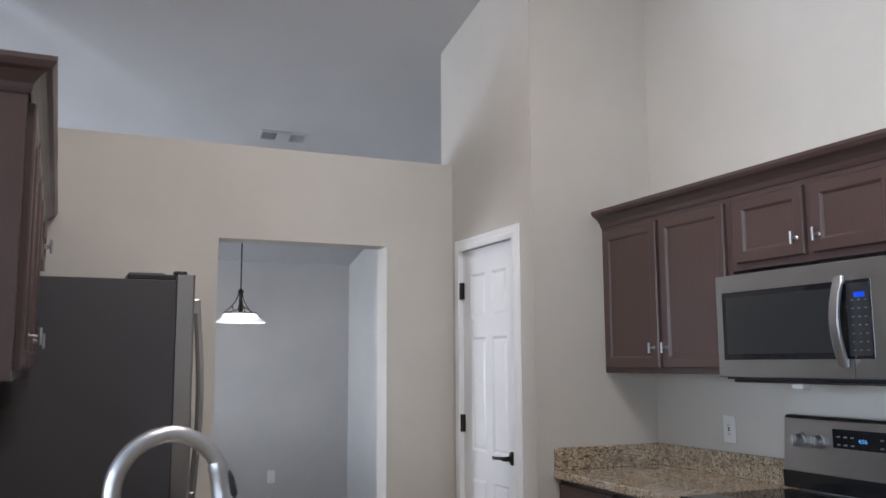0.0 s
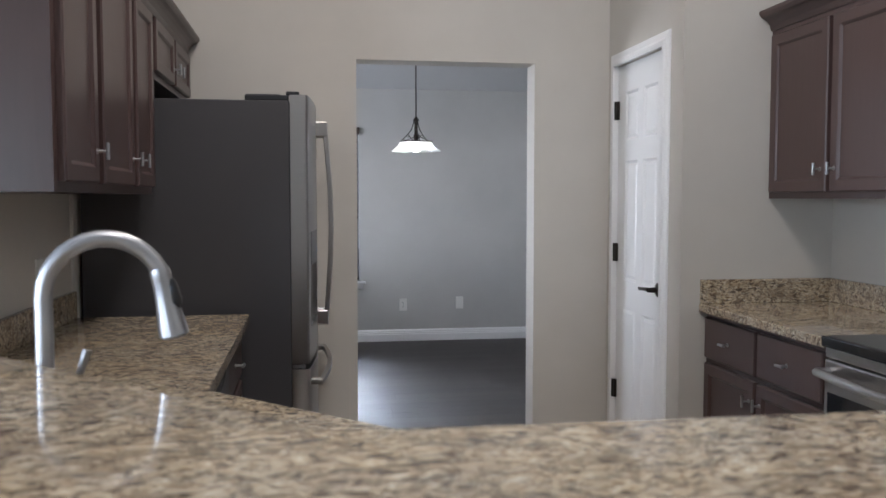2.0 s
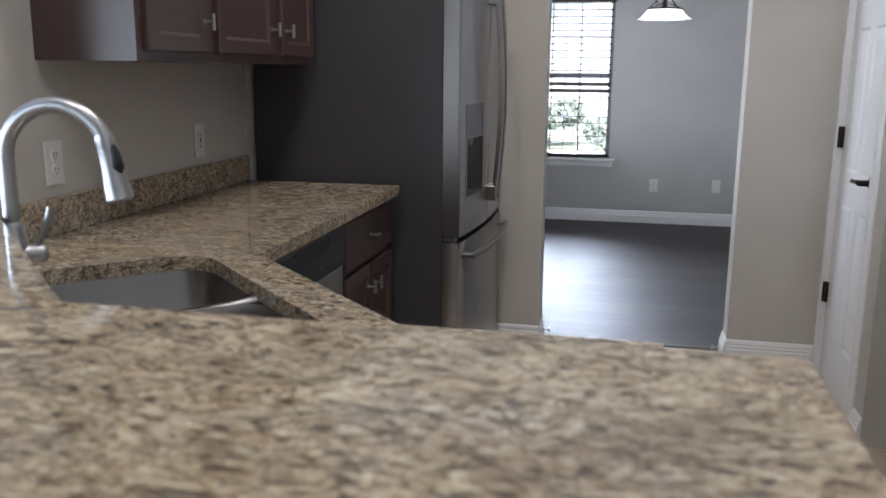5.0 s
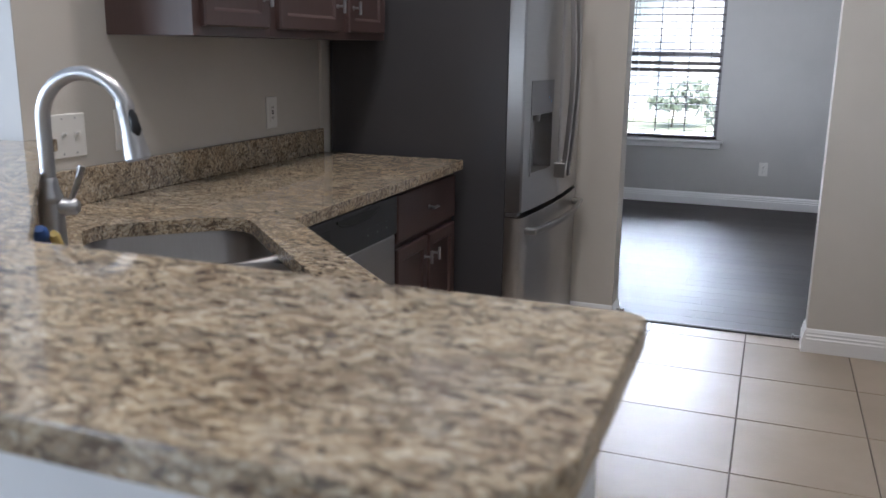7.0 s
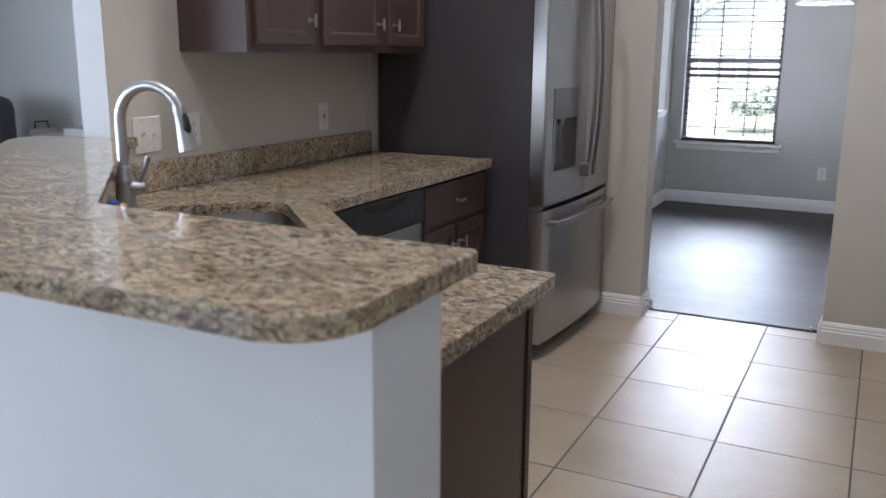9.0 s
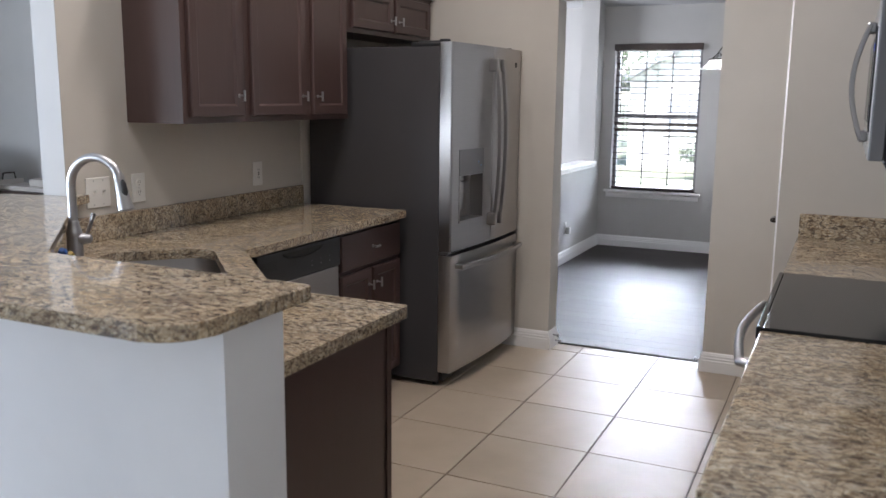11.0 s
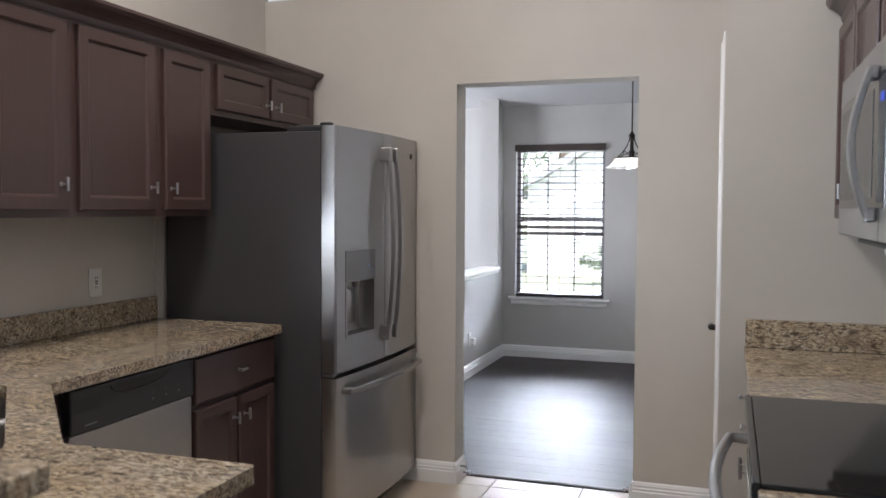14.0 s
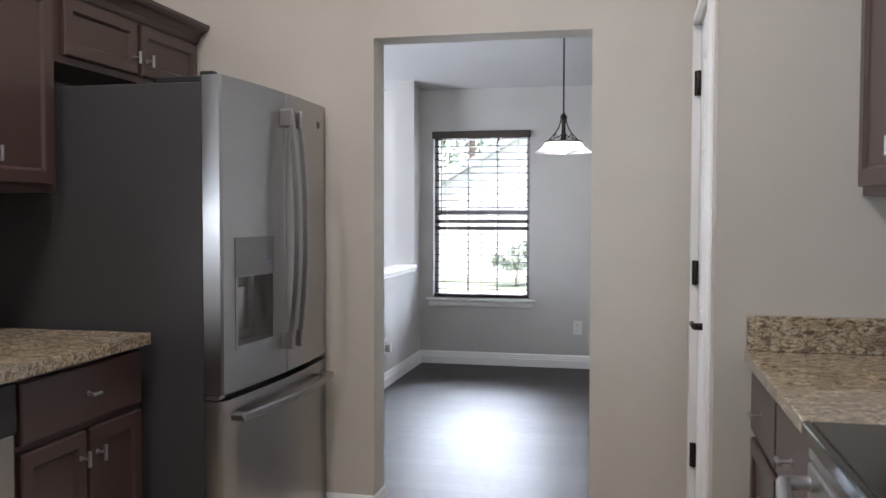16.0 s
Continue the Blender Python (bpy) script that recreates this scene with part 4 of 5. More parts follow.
def refrigerator():
    f = thing("refrigerator", (0.15, 4.165, 0), "stainless steel french-door refrigerator with dark grey sides, closed", "refrigerator")
    bm = B()
    box(bm, -0.255, FY0, 0.025, 0.502, FY1, 1.716, 0.003)
    part("body", bm, FSIDE, f, "dark grey cabinet")
    ysplit = FY0 + 0.452
    bm = B()
    bowed(bm, FY0 + 0.002, ysplit - 0.003, 0.712, 1.738)
    ld = part("door", bm, STEEL, f)
    bm = B()
    bowed(bm, ysplit + 0.003, FY1 - 0.002, 0.712, 1.738)
    rd = part("door", bm, STEEL, f)
    bm = B()
    bowed(bm, FY0 + 0.002, FY1 - 0.002, 0.080, 0.690)
    fd = part("freezer_drawer", bm, STEEL, f)
    bm = B()
    box(bm, 0.48, FY0 + 0.02, 0.03, 0.525, FY1 - 0.02, 0.078)
    part("kick_plate", bm, RUBBER, f)
    bm = B()
    box(bm, 0.5025, FY0 + 0.01, 0.690, 0.54, FY1 - 0.01, 0.712)
    part("gasket", bm, RUBBER, f)
    # dispenser
    dy0, dy1, dz0, dz1, dzm = FY0 + 0.075, FY0 + 0.340, 0.848, 1.218, 1.085
    cut_box(ld, 0.528, dy0 + 0.012, dz0 + 0.012, 0.75, dy1 - 0.012, dzm)
    bm = B()
    n = 8

    def strip(ya, yb, za, zb, off):
        rows = []
        for k in range(n + 1):
            y = ya + (yb - ya) * k / n
            rows.append((bm.verts.new((fridge_front(y) + off, y, za)), bm.verts.new((fridge_front(y) + off, y, zb)),
                         bm.verts.new((fridge_front(y) - 0.004, y, zb)), bm.verts.new((fridge_front(y) - 0.004, y, za))))
        for a, b in zip(rows, rows[1:]):
            for i in range(4):
                bm.faces.new((a[i], b[i], b[(i + 1) % 4], a[(i + 1) % 4]))
        bm.faces.new(rows[0])
        bm.faces.new(rows[-1])

    strip(dy0, dy1, dzm + 0.002, dz1, 0.003)
    panel = part("dispenser_panel", bm, steel_mat("dispenser_grey", (0.27, 0.26, 0.26), 0.4), ld, "dark steel touch panel")
    bm = B()
    strip(dy0, dy0 + 0.012, dz0, dzm, 0.003)
    strip(dy1 - 0.012, dy1, dz0, dzm, 0.003)
    strip(dy0 + 0.0125, dy1 - 0.0125, dz0, dz0 + 0.012, 0.003)
    part("dispenser_frame", bm, STEEL, ld)
    for k in range(2):
        bm = B()
        yi = dy1 - 0.035 - 0.03 * k
        box(bm, fridge_front(yi) + 0.001, yi, 1.128 + 0.018 * k, fridge_front(yi) + 0.0045, yi + 0.0045, 1.1325 + 0.018 * k)
        part("indicator", bm, DIGITS, panel)
    bm = B()
    box(bm, 0.5285, dy0 + 0.09, 0.90, 0.545, dy1 - 0.09, 1.05, 0.004)
    lathe(bm, [(0.0, 0.0), (0.018, 0.0), (0.014, -0.03), (0.0, -0.03)], (0.565, (dy0 + dy1) / 2, dzm), 14)
    part("paddle", bm, STEEL, ld)
    # handles
    for door, y in ((ld, ysplit - 0.040), (rd, ysplit + 0.040)):
        bm = B()
        x = fridge_front(y)
        pts = []
        for k in range(17):
            q = k / 16
            z = 0.812 + (1.665 - 0.812) * q
            pts.append((x + 0.036 + 0.026 * math.sin(math.pi * q), y, z))
        strap(bm, pts, 0.021, 0.024, (1, 0, 0))
        for z in (0.835, 1.642):
            box(bm, x - 0.004, y - 0.0145, z - 0.033, x + 0.0485, y + 0.0145, z + 0.033, 0.006, 2)
        part("door_handle", bm, STEEL, door, "tall bowed steel handle")
    bm = B()
    pts = []
    for k in range(17):
        q = k / 16
        y = FY0 + 0.055 + 0.79 * q
        pts.append((fridge_front(y) + 0.038 + 0.014 * math.sin(math.pi * q), y, 0.632))
    strap(bm, pts, 0.020, 0.024, (1, 0, 0))
    for y in (FY0 + 0.065, FY0 + 0.835):
        box(bm, fridge_front(y) - 0.004, y - 0.02, 0.619, fridge_front(y) + 0.046, y + 0.02, 0.645, 0.006, 2)
    part("drawer_handle", bm, STEEL, fd, "long bowed steel handle")
    # hinges
    for y in (FY0 + 0.03, FY1 - 0.03):
        bm = B()
        box(bm, 0.34, y - 0.022, 1.716, 0.50, y + 0.03, 1.737, 0.004)
        box(bm, 0.49, y - 0.016, 1.737, 0.54, y + 0.016, 1.752, 0.004)
        part("hinge", bm, BLACK, f)
    bm = B()
    box(bm, 0.33, FY0 + 0.10, 1.716, 0.47, FY0 + 0.55, 1.752, 0.010, 2)
    part("hinge_cover", bm, BLACK, f)
    for y in (FY0 + 0.025,):
        bm = B()
        box(bm, 0.504, y - 0.02, 0.693, 0.555, y + 0.022, 0.709, 0.003)
        part("hinge", bm, NICKEL, f)
    for y in (FY0 + 0.05, FY1 - 0.05):
        bm = B()
        lathe(bm, [(0.016, 0), (0.016, 0.03)], (0.47, y, 0.0), 12)
        part("foot", bm, RUBBER, f)
    bm = B()
    y = FY1 - 0.11
    lathe(bm, [(0.0, 0.004), (0.013, 0.004), (0.015, 0.0)], (fridge_front(y), y, 1.655), 20, "x")
    part("badge", bm, BLACK, rd, "round dark badge")


refrigerator()


# ---- range ----
def range_cooker():
    y0, y1 = 2.118, 2.876
    r = thing("range", (2.45, 2.50, 0), "stainless steel electric range with a black glass cooktop", "range")
    bm = B()
    box(bm, 2.205, y0, 0.03, XR - 0.006, y1, 0.905)
    part("body", bm, BLACK, r)
    bm = B()
    box(bm, 2.166, y0 - 0.004, 0.9055, XR - 0.103, y1 + 0.004, 0.921, 0.004, 2)
    part("cooktop", bm, COOKTOP, r, "black glass cooktop")
    bm = B()
    box(bm, 2.150, y0 - 0.004, 0.888, 2.1655, y1 + 0.004, 0.922, 0.005, 2)
    part("front_trim", bm, COOKTOP, r, "black front edge of the cooktop")
    bm = B()
    box(bm, 2.162, y0 + 0.003, 0.855, 2.204, y1 - 0.003, 0.893, 0.004, 2)
    part("vent_panel", bm, STEEL, r)
    bm = B()
    box(bm, 2.160, y0 + 0.003, 0.225, 2.204, y1 - 0.003, 0.850, 0.006, 2)
    door = part("oven_door", bm, STEEL, r)
    bm = B()
    box(bm, 2.1575, y0 + 0.025, 0.27, 2.1597, y1 - 0.025, 0.750, 0.0008)
    part("oven_window", bm, GLOSS, door, "black glass window")
    bm = B()
    pts = []
    for k in range(17):
        q = k / 16
        y = y0 + 0.035 + (y1 - y0 - 0.07) * q
        pts.append((2.114 - 0.030 * math.sin(math.pi * q), y, 0.815))
    pts = [(2.161, y0 + 0.026, 0.812), (2.135, y0 + 0.027, 0.814)] + pts + [(2.135, y1 - 0.027, 0.814), (2.161, y1 - 0.026, 0.812)]
    tube(bm, pts, 0.0130, 14)
    part("oven_handle", bm, NICKEL, door, "bowed steel handle")
    bm = B()
    box(bm, 2.163, y0 + 0.003, 0.055, 2.204, y1 - 0.003, 0.215, 0.006, 2)
    part("storage_drawer", bm, STEEL, r)
    # back panel
    bx = XR - 0.103
    bm = B()
    vs = [(bx, 0.927), (XR - 0.004, 0.927), (XR - 0.004, 1.195), (bx + 0.028, 1.195), (bx + 0.018, 1.182)]
    lo = [bm.verts.new((x, y0 - 0.002, z)) for x, z in vs]
    hi = [bm.verts.new((x, y1 + 0.002, z)) for x, z in vs]
    bm.faces.new(lo)
    bm.faces.new(hi)
    for i in range(5):
        bm.faces.new((lo[i], lo[(i + 1) % 5], hi[(i + 1) % 5], hi[i]))
    panel = part("control_panel", bm, STEEL, r)
    bm = B()
    box(bm, bx - 0.004, y0 - 0.002, 0.9275, bx - 0.0003, y1 + 0.002, 0.99, 0.001)
    part("lower_vent", bm, GLOSS, r, "black glass strip")

    def fx(z):
        return bx + 0.018 * (z - 0.927) / 0.255

    for y in (y1 - 0.075, y1 - 0.165, y0 + 0.075, y0 + 0.165):
        bm = B()
        z = 1.105
        lathe(bm, [(0.0, -0.034), (0.021, -0.032), (0.023, -0.006), (0.029, -0.004), (0.030, 0.002)], (fx(z), y, z), 24, "x")
        box(bm, fx(z) - 0.042, y - 0.004, z - 0.022, fx(z) - 0.030, y + 0.004, z + 0.022, 0.002)
        part("knob", bm, NICKEL, panel)
    bm = B()
    box(bm, fx(1.13) - 0.003, y0 + 0.225, 1.055, fx(1.13) + 0.004, y1 - 0.225, 1.155, 0.001)
    disp = part("display_glass", bm, GLOSS, panel)
    bm = B()
    bm.from_mesh(letters("4:56", 0.021))
    bm.transform(Matrix.Translation((fx(1.13) - 0.0036, 2.540, 1.112)) @ Matrix.Rotation(radians(-90), 4, "Z"))
    part("clock_digits", bm, DIGITS, disp)
    for i in range(3):
        for j in range(10):
            y = y1 - 0.25 - 0.030 * j
            if abs(y - 2.51) > 0.05:
                bm = B()
                box(bm, fx(1.13) - 0.0036, y - 0.008, 1.070 + 0.028 * i, fx(1.13) - 0.0031, y + 0.006, 1.075 + 0.028 * i)
                part("button_mark", bm, WHITEINK, disp)


range_cooker()


# ---- microwave ----
def microwave():
    y0, y1, z0, z1, xf = 2.126, 2.886, 1.328, 1.714, 2.362
    steel = steel_mat("microwave_steel", (0.40, 0.39, 0.38), 0.36)
    m = thing("microwave", (2.55, 2.50, z0), "over-the-range stainless steel microwave with a black glass door", "microwave oven")
    bm = B()
    box(bm, xf + 0.035, y0 + 0.002, z0 + 0.004, XR - 0.004, y1 - 0.002, z1 - 0.002, 0.003)
    part("body", bm, BLACK, m, "black case")
    bm = B()
    box(bm, xf + 0.0025, y0, z0 + 0.012, xf + 0.034, y1, z1, 0.003, 2)
    part("bezel", bm, paint("bezel_grey", (0.13, 0.13, 0.135), 0.5, 0.04, 200, 0.1), m, "grey moulded edge of the door")
    bm = B()
    box(bm, xf, y0 + 0.002, z0 + 0.014, xf + 0.002, y1 - 0.002, z1 - 0.002, 0.0008)
    d = part("front", bm, steel, m)
    bm = B()
    box(bm, xf - 0.0006, y0 + 0.152, z0 + 0.013, xf - 0.0001, y0 + 0.154, z0 + 0.074)
    part("door_seam", bm, SLOT, d)
    bm = B()
    box(bm, xf - 0.003, y0 + 0.075, z0 + 0.075, xf - 0.0003, y1 - 0.035, z1 - 0.065, 0.001)
    g = part("door_glass", bm, GLOSS, d, "black glass door window")
    bm = B()
    box(bm, xf - 0.0042, y0 + 0.225, z0 + 0.095, xf - 0.0032, y1 - 0.055, z1 - 0.085, 0.0004)
    part("window_mesh", bm, material("microwave_mesh", (0.022, 0.023, 0.024), 0.2)[0], g)
    bm = B()
    box(bm, xf - 0.0036, y0 + 0.082, z0 + 0.085, xf - 0.0031, y0 + 0.165, z1 - 0.075)
    cp = part("keypad", bm, BLACK, d)
    bm = B()
    box(bm, xf - 0.0044, y0 + 0.098, z1 - 0.120, xf - 0.0037, y0 + 0.138, z1 - 0.104)
    part("display", bm, DISPLAY, cp, "glowing blue display")
    for i in range(7):
        for j in range(3):
            bm = B()
            y = y0 + 0.092 + 0.025 * j
            z = z0 + 0.10 + 0.026 * i
            box(bm, xf - 0.0044, y, z, xf - 0.0037, y + 0.009, z + 0.003)
            part("key_mark", bm, WHITEINK, cp)
    bm = B()
    pts = []
    for k in range(17):
        q = k / 16
        z = z0 + 0.055 + (z1 - z0 - 0.11) * q
        pts.append((xf - 0.016 - 0.030 * math.sin(math.pi * q), y0 + 0.18, z))
    strap(bm, pts, 0.012, 0.036, (1, 0, 0))
    for z in (z0 + 0.062, z1 - 0.062):
        box(bm, xf - 0.022, y0 + 0.168, z - 0.014, xf - 0.001, y0 + 0.192, z + 0.014, 0.004)
    part("door_handle", bm, NICKEL, d, "bowed steel handle")
    bm = B()
    box(bm, xf + 0.04, y0 + 0.03, z0 - 0.008, XR - 0.03, y1 - 0.03, z0 + 0.0038, 0.006, 2)
    part("underside_filter", bm, BLACK, m)
    bm = B()
    box(bm, xf + 0.06, 2.55, z0 - 0.026, xf + 0.10, 2.60, z0 - 0.0085, 0.006, 2)
    part("underside_light", bm, PLATE, m)


microwave()


# ---- plates on the walls ----
def plate(name, origin, turn, kind, label, w=0.072, h=0.116):
    p = thing(name, origin, label, "light switch" if "switch" in name else "wall outlet" if "outlet" in name else "wall plate")
    M = facing(origin, turn)
    bm = B()
    box(bm, -w / 2, -0.006, -h / 2, w / 2, -0.0002, h / 2, 0.003, 2)
    bm.transform(M)
    part("cover_plate", bm, PLATE, p)
    if kind == "duplex":
        for dz in (-0.020, 0.020):
            bm = B()
            lathe(bm, [(0.0, -0.0085), (0.0155, -0.0085), (0.016, -0.006)], (0, 0, dz), 18, "y")
            bm.transform(M)
            s = part("socket", bm, PLATE, p)
            bm = B()
            for dx in (-0.006, 0.006):
                box(bm, dx - 0.0011, -0.0092, dz - 0.001, dx + 0.0011, -0.0086, dz + 0.008)
            box(bm, -0.002, -0.0092, dz - 0.010, 0.002, -0.0086, dz - 0.006)
            bm.transform(M)
            part("slot", bm, SLOT, s)
    elif kind == "decora":
        bm = B()
        box(bm, -0.0165, -0.0085, -0.033, 0.0165, -0.0062, 0.033, 0.001)
        bm.transform(M)
        s = part("socket", bm, PLATE, p)
        bm = B()
        for dz in (-0.018, 0.020):
            for dx in (-0.005, 0.005):
                box(bm, dx - 0.0011, -0.0092, dz - 0.004, dx + 0.0011, -0.0086, dz + 0.004)
        box(bm, -0.006, -0.0095, -0.006, 0.006, -0.0086, 0.0)
        box(bm, -0.006, -0.0095, 0.003, 0.006, -0.0086, 0.009)
        bm.transform(M)
        part("slot", bm, SLOT, s)
    elif kind == "switch":
        for dx in (-0.023, 0.023):
            bm = B()
            box(bm, dx - 0.005, -0.0075, -0.012, dx + 0.005, -0.0062, 0.012)
            tube(bm, [(dx, -0.006, 0), (dx, -0.014, 0.006), (dx, -0.020, 0.009)], [0.0045, 0.0040, 0.0035], 8)
            bm.transform(M)
            part("toggle", bm, PLATE, p)
    for dz in ((-0.046, 0.046) if kind in ("blank", "switch") else (0.0,) if kind == "duplex" else ()):
        for dx in ((-0.023, 0.023) if kind == "switch" else (0.0,)):
            bm = B()
            lathe(bm, [(0.0, -0.0072), (0.003, -0.0068), (0.003, -0.006)], (dx, 0, dz), 8, "y")
            bm.transform(M)
            part("screw", bm, NICKEL, p)
    return p


plate("wall_switch", (XL, 2.326, 1.10), 90, "switch", "ivory double toggle switch above the sink backsplash", 0.118)
plate("wall_outlet", (XL, 2.535, 1.10), 90, "duplex", "ivory duplex outlet above the sink backsplash")
plate("wall_outlet", (XL, 3.320, 1.098), 90, "decora", "ivory safety outlet near the refrigerator")
plate("wall_outlet", (XR, 3.27, 1.108), -90, "decora", "ivory safety outlet beside the range")
plate("wall_outlet", (1.42, DY, 0.344), 0, "duplex", "white outlet low on the dining wall")
plate("blank_plate", (1.96, DY, 0.355), 0, "blank", "blank white plate low on the dining wall")
pl = plate("wall_outlet", (DX0, 7.36, 0.31), 90, "duplex", "white outlet with a plug on the dining half wall")
bm = B()
box(bm, DX0 + 0.009, 7.335, 0.265, DX0 + 0.05, 7.385, 0.325, 0.008, 2)
single("plug", bm, PLATE, "white plug-in adapter in the dining outlet", "plug")


# ---- pendant ----
def pendant():
    cx, cy = 1.390, 7.155
    PZ = roof_z(cy) - 0.012
    p = thing("pendant_lamp", (cx, cy, PZ), "bronze pendant lamp with a wide alabaster glass shade, lit", "pendant lamp")
    bm = B()
    lathe(bm, [(0.0, PZ - 0.028), (0.02, PZ - 0.028), (0.045, PZ - 0.018), (0.06, PZ - 0.001), (0.0, PZ - 0.001)], (cx, cy, 0), 24)
    part("canopy", bm, BRONZE, p)
    bm = B()
    tube(bm, [(cx, cy, 1.942), (cx, cy, PZ - 0.02)], 0.0055, 10)
    part("rod", bm, BRONZE, p)
    bm = B()
    lathe(bm, [(0.006, 1.987), (0.014, 1.977), (0.024, 1.960), (0.026, 1.952), (0.017, 1.946), (0.014, 1.922), (0.014, 1.852), (0.020, 1.842), (0.020, 1.780), (0.0, 1.7795)], (cx, cy, 0), 16)
    part("hub", bm, BRONZE, p)
    for k in range(3):
        bm = B()
        a = math.radians(120 * k + 35)
        ca, sa = math.cos(a), math.sin(a)
        prof = [(0.018, 1.947), (0.026, 1.917), (0.040, 1.884), (0.068, 1.848), (0.102, 1.817), (0.130, 1.797), (0.136, 1.790)]
        tube(bm, [(cx + ca * r, cy + sa * r, z) for r, z in prof], 0.0042, 8)
        part("arm", bm, BRONZE, p)
        bm = B()
        tw = [(0.066, 1.850, 0.0), (0.060, 1.822, 0.5), (0.085, 1.804, 1.0), (0.122, 1.794, 1.5)]
        tube(bm, [(cx + math.cos(a + d) * r, cy + math.sin(a + d) * r, z) for r, z, d in tw], 0.003, 6)
        tube(bm, [(cx + math.cos(a - d) * r, cy + math.sin(a - d) * r, z) for r, z, d in tw], 0.003, 6)
        part("scroll", bm, BRONZE, p)
    bm = B()
    tube(bm, [(cx + 0.128 * math.cos(2 * math.pi * k / 32), cy + 0.128 * math.sin(2 * math.pi * k / 32), 1.790) for k in range(33)], 0.0045, 8)
    part("ring", bm, BRONZE, p)
    bm = B()
    prof = [(0.122, 1.787), (0.135, 1.767), (0.152, 1.747), (0.175, 1.730), (0.192, 1.721), (0.192, 1.716), (0.172, 1.724), (0.148, 1.741), (0.130, 1.762), (0.116, 1.782)]
    lathe(bm, prof, (cx, cy, 0), 48)
    part("shade", bm, SHADE, p, "white alabaster glass shade")
    bm = B()
    lathe(bm, [(0.0, 1.714), (0.022, 1.719), (0.034, 1.736), (0.034, 1.757), (0.024, 1.768), (0.014, 1.778), (0.0, 1.779)], (cx, cy, 0), 20)
    part("bulb", bm, BULB, p, "glowing bulb")


pendant()


# ---- ceiling vent ----
def ceiling_vent():
    M = Matrix.Translation((1.43, 5.99, roof_z(5.99))) @ Matrix.Rotation(math.atan(-0.23), 4, "X")
    v = thing("ceiling_vent", (1.43, 5.99, roof_z(5.99)), "white slatted air vent in the sloping ceiling", "air vent")
    bm = B()
    w, h = 0.165, 0.070
    for a in ((-w, -h, -w + 0.018, h), (w - 0.018, -h, w, h), (-w + 0.018, -h, w - 0.018, -h + 0.018), (-w + 0.018, h - 0.018, w - 0.018, h)):
        box(bm, a[0], a[1], -0.008, a[2], a[3], -0.0005)
    bm.transform(M)
    part("frame", bm, CEIL, v)
    bm = B()
    box(bm, -w + 0.018, -h + 0.018, -0.0015, w - 0.018, h - 0.018, -0.0008)
    bm.transform(M)
    part("backing", bm, SLOT, v)
    k = 0
    x = -w + 0.028
    bm = B()
    box(bm, -0.052, -h + 0.018, -0.010, 0.045, h - 0.018, -0.0016)
    bm.transform(M)
    part("plate", bm, CEIL, v)
    while x < w - 0.02:
        if -0.056 < x < 0.045:
            x += 0.0125
            continue
        bm = B()
        lean = -0.006 if x < -0.05 else 0.003
        vs = [bm.verts.new(c) for c in ((x, -h + 0.018, -0.002), (x + 0.0025, -h + 0.018, -0.002), (x + 0.0025 + lean, -h + 0.018, -0.009), (x + lean, -h + 0.018, -0.009))]
        vt = [bm.verts.new((c.co.x, h - 0.018, c.co.z)) for c in vs]
        bm.faces.new(vs)
        bm.faces.new(vt)
        for i in range(4):
            bm.faces.new((vs[i], vs[(i + 1) % 4], vt[(i + 1) % 4], vt[i]))
        bm.transform(M)
        part("slat", bm, CEIL, v)
        x += 0.0125
        k += 1


ceiling_vent()
# door stop on the jamb's baseboard
for x, y, s, dz in ((OX0 + 0.016, 4.745, 1, 0), (OX1 - 0.016, 4.745, -1, 0), (OX0 + 0.016, 4.70, 1, 0.045)):
    bm = B()
    tube(bm, [(x - 0.001 * s, y, 0.035 + dz), (x + 0.030 * s, y - 0.004, 0.036 + dz)], 0.005, 8)
    lathe(bm, [(0.0, 0.0), (0.011, 0.001), (0.011, 0.010 * 1), (0.0, 0.011)], (x + (0.028 if s > 0 else -0.040), y - 0.004, 0.036 + dz), 12, "x")
    single("door_stop", bm, NICKEL, "small metal door stop on the white baseboard", "door stop")


# ---- living room seen past the wall ----
def recliner():
    x, y = -3.88, 3.95
    c = thing("recliner", (x, y, 0), "black leather recliner in the living room", "armchair")
    bm = B()
    box(bm, x - 0.30, y - 0.35, 0.22, x + 0.30, y + 0.25, 0.46, 0.06, 3)
    part("seat", bm, LEATHER, c)
    bm = B()
    box(bm, x - 0.30, y + 0.18, 0.40, x + 0.30, y + 0.42, 1.05, 0.09, 3)
    part("backrest", bm, LEATHER, c)
    for s in (-1, 1):
        bm = B()
        box(bm, x + s * 0.38 - 0.09, y - 0.38, 0.06, x + s * 0.38 + 0.09, y + 0.38, 0.62, 0.06, 3)
        part("armrest", bm, LEATHER, c)
    bm = B()
    box(bm, x - 0.28, y - 0.30, 0.0, x + 0.28, y + 0.30, 0.215)
    part("base", bm, BLACK, c)


recliner()


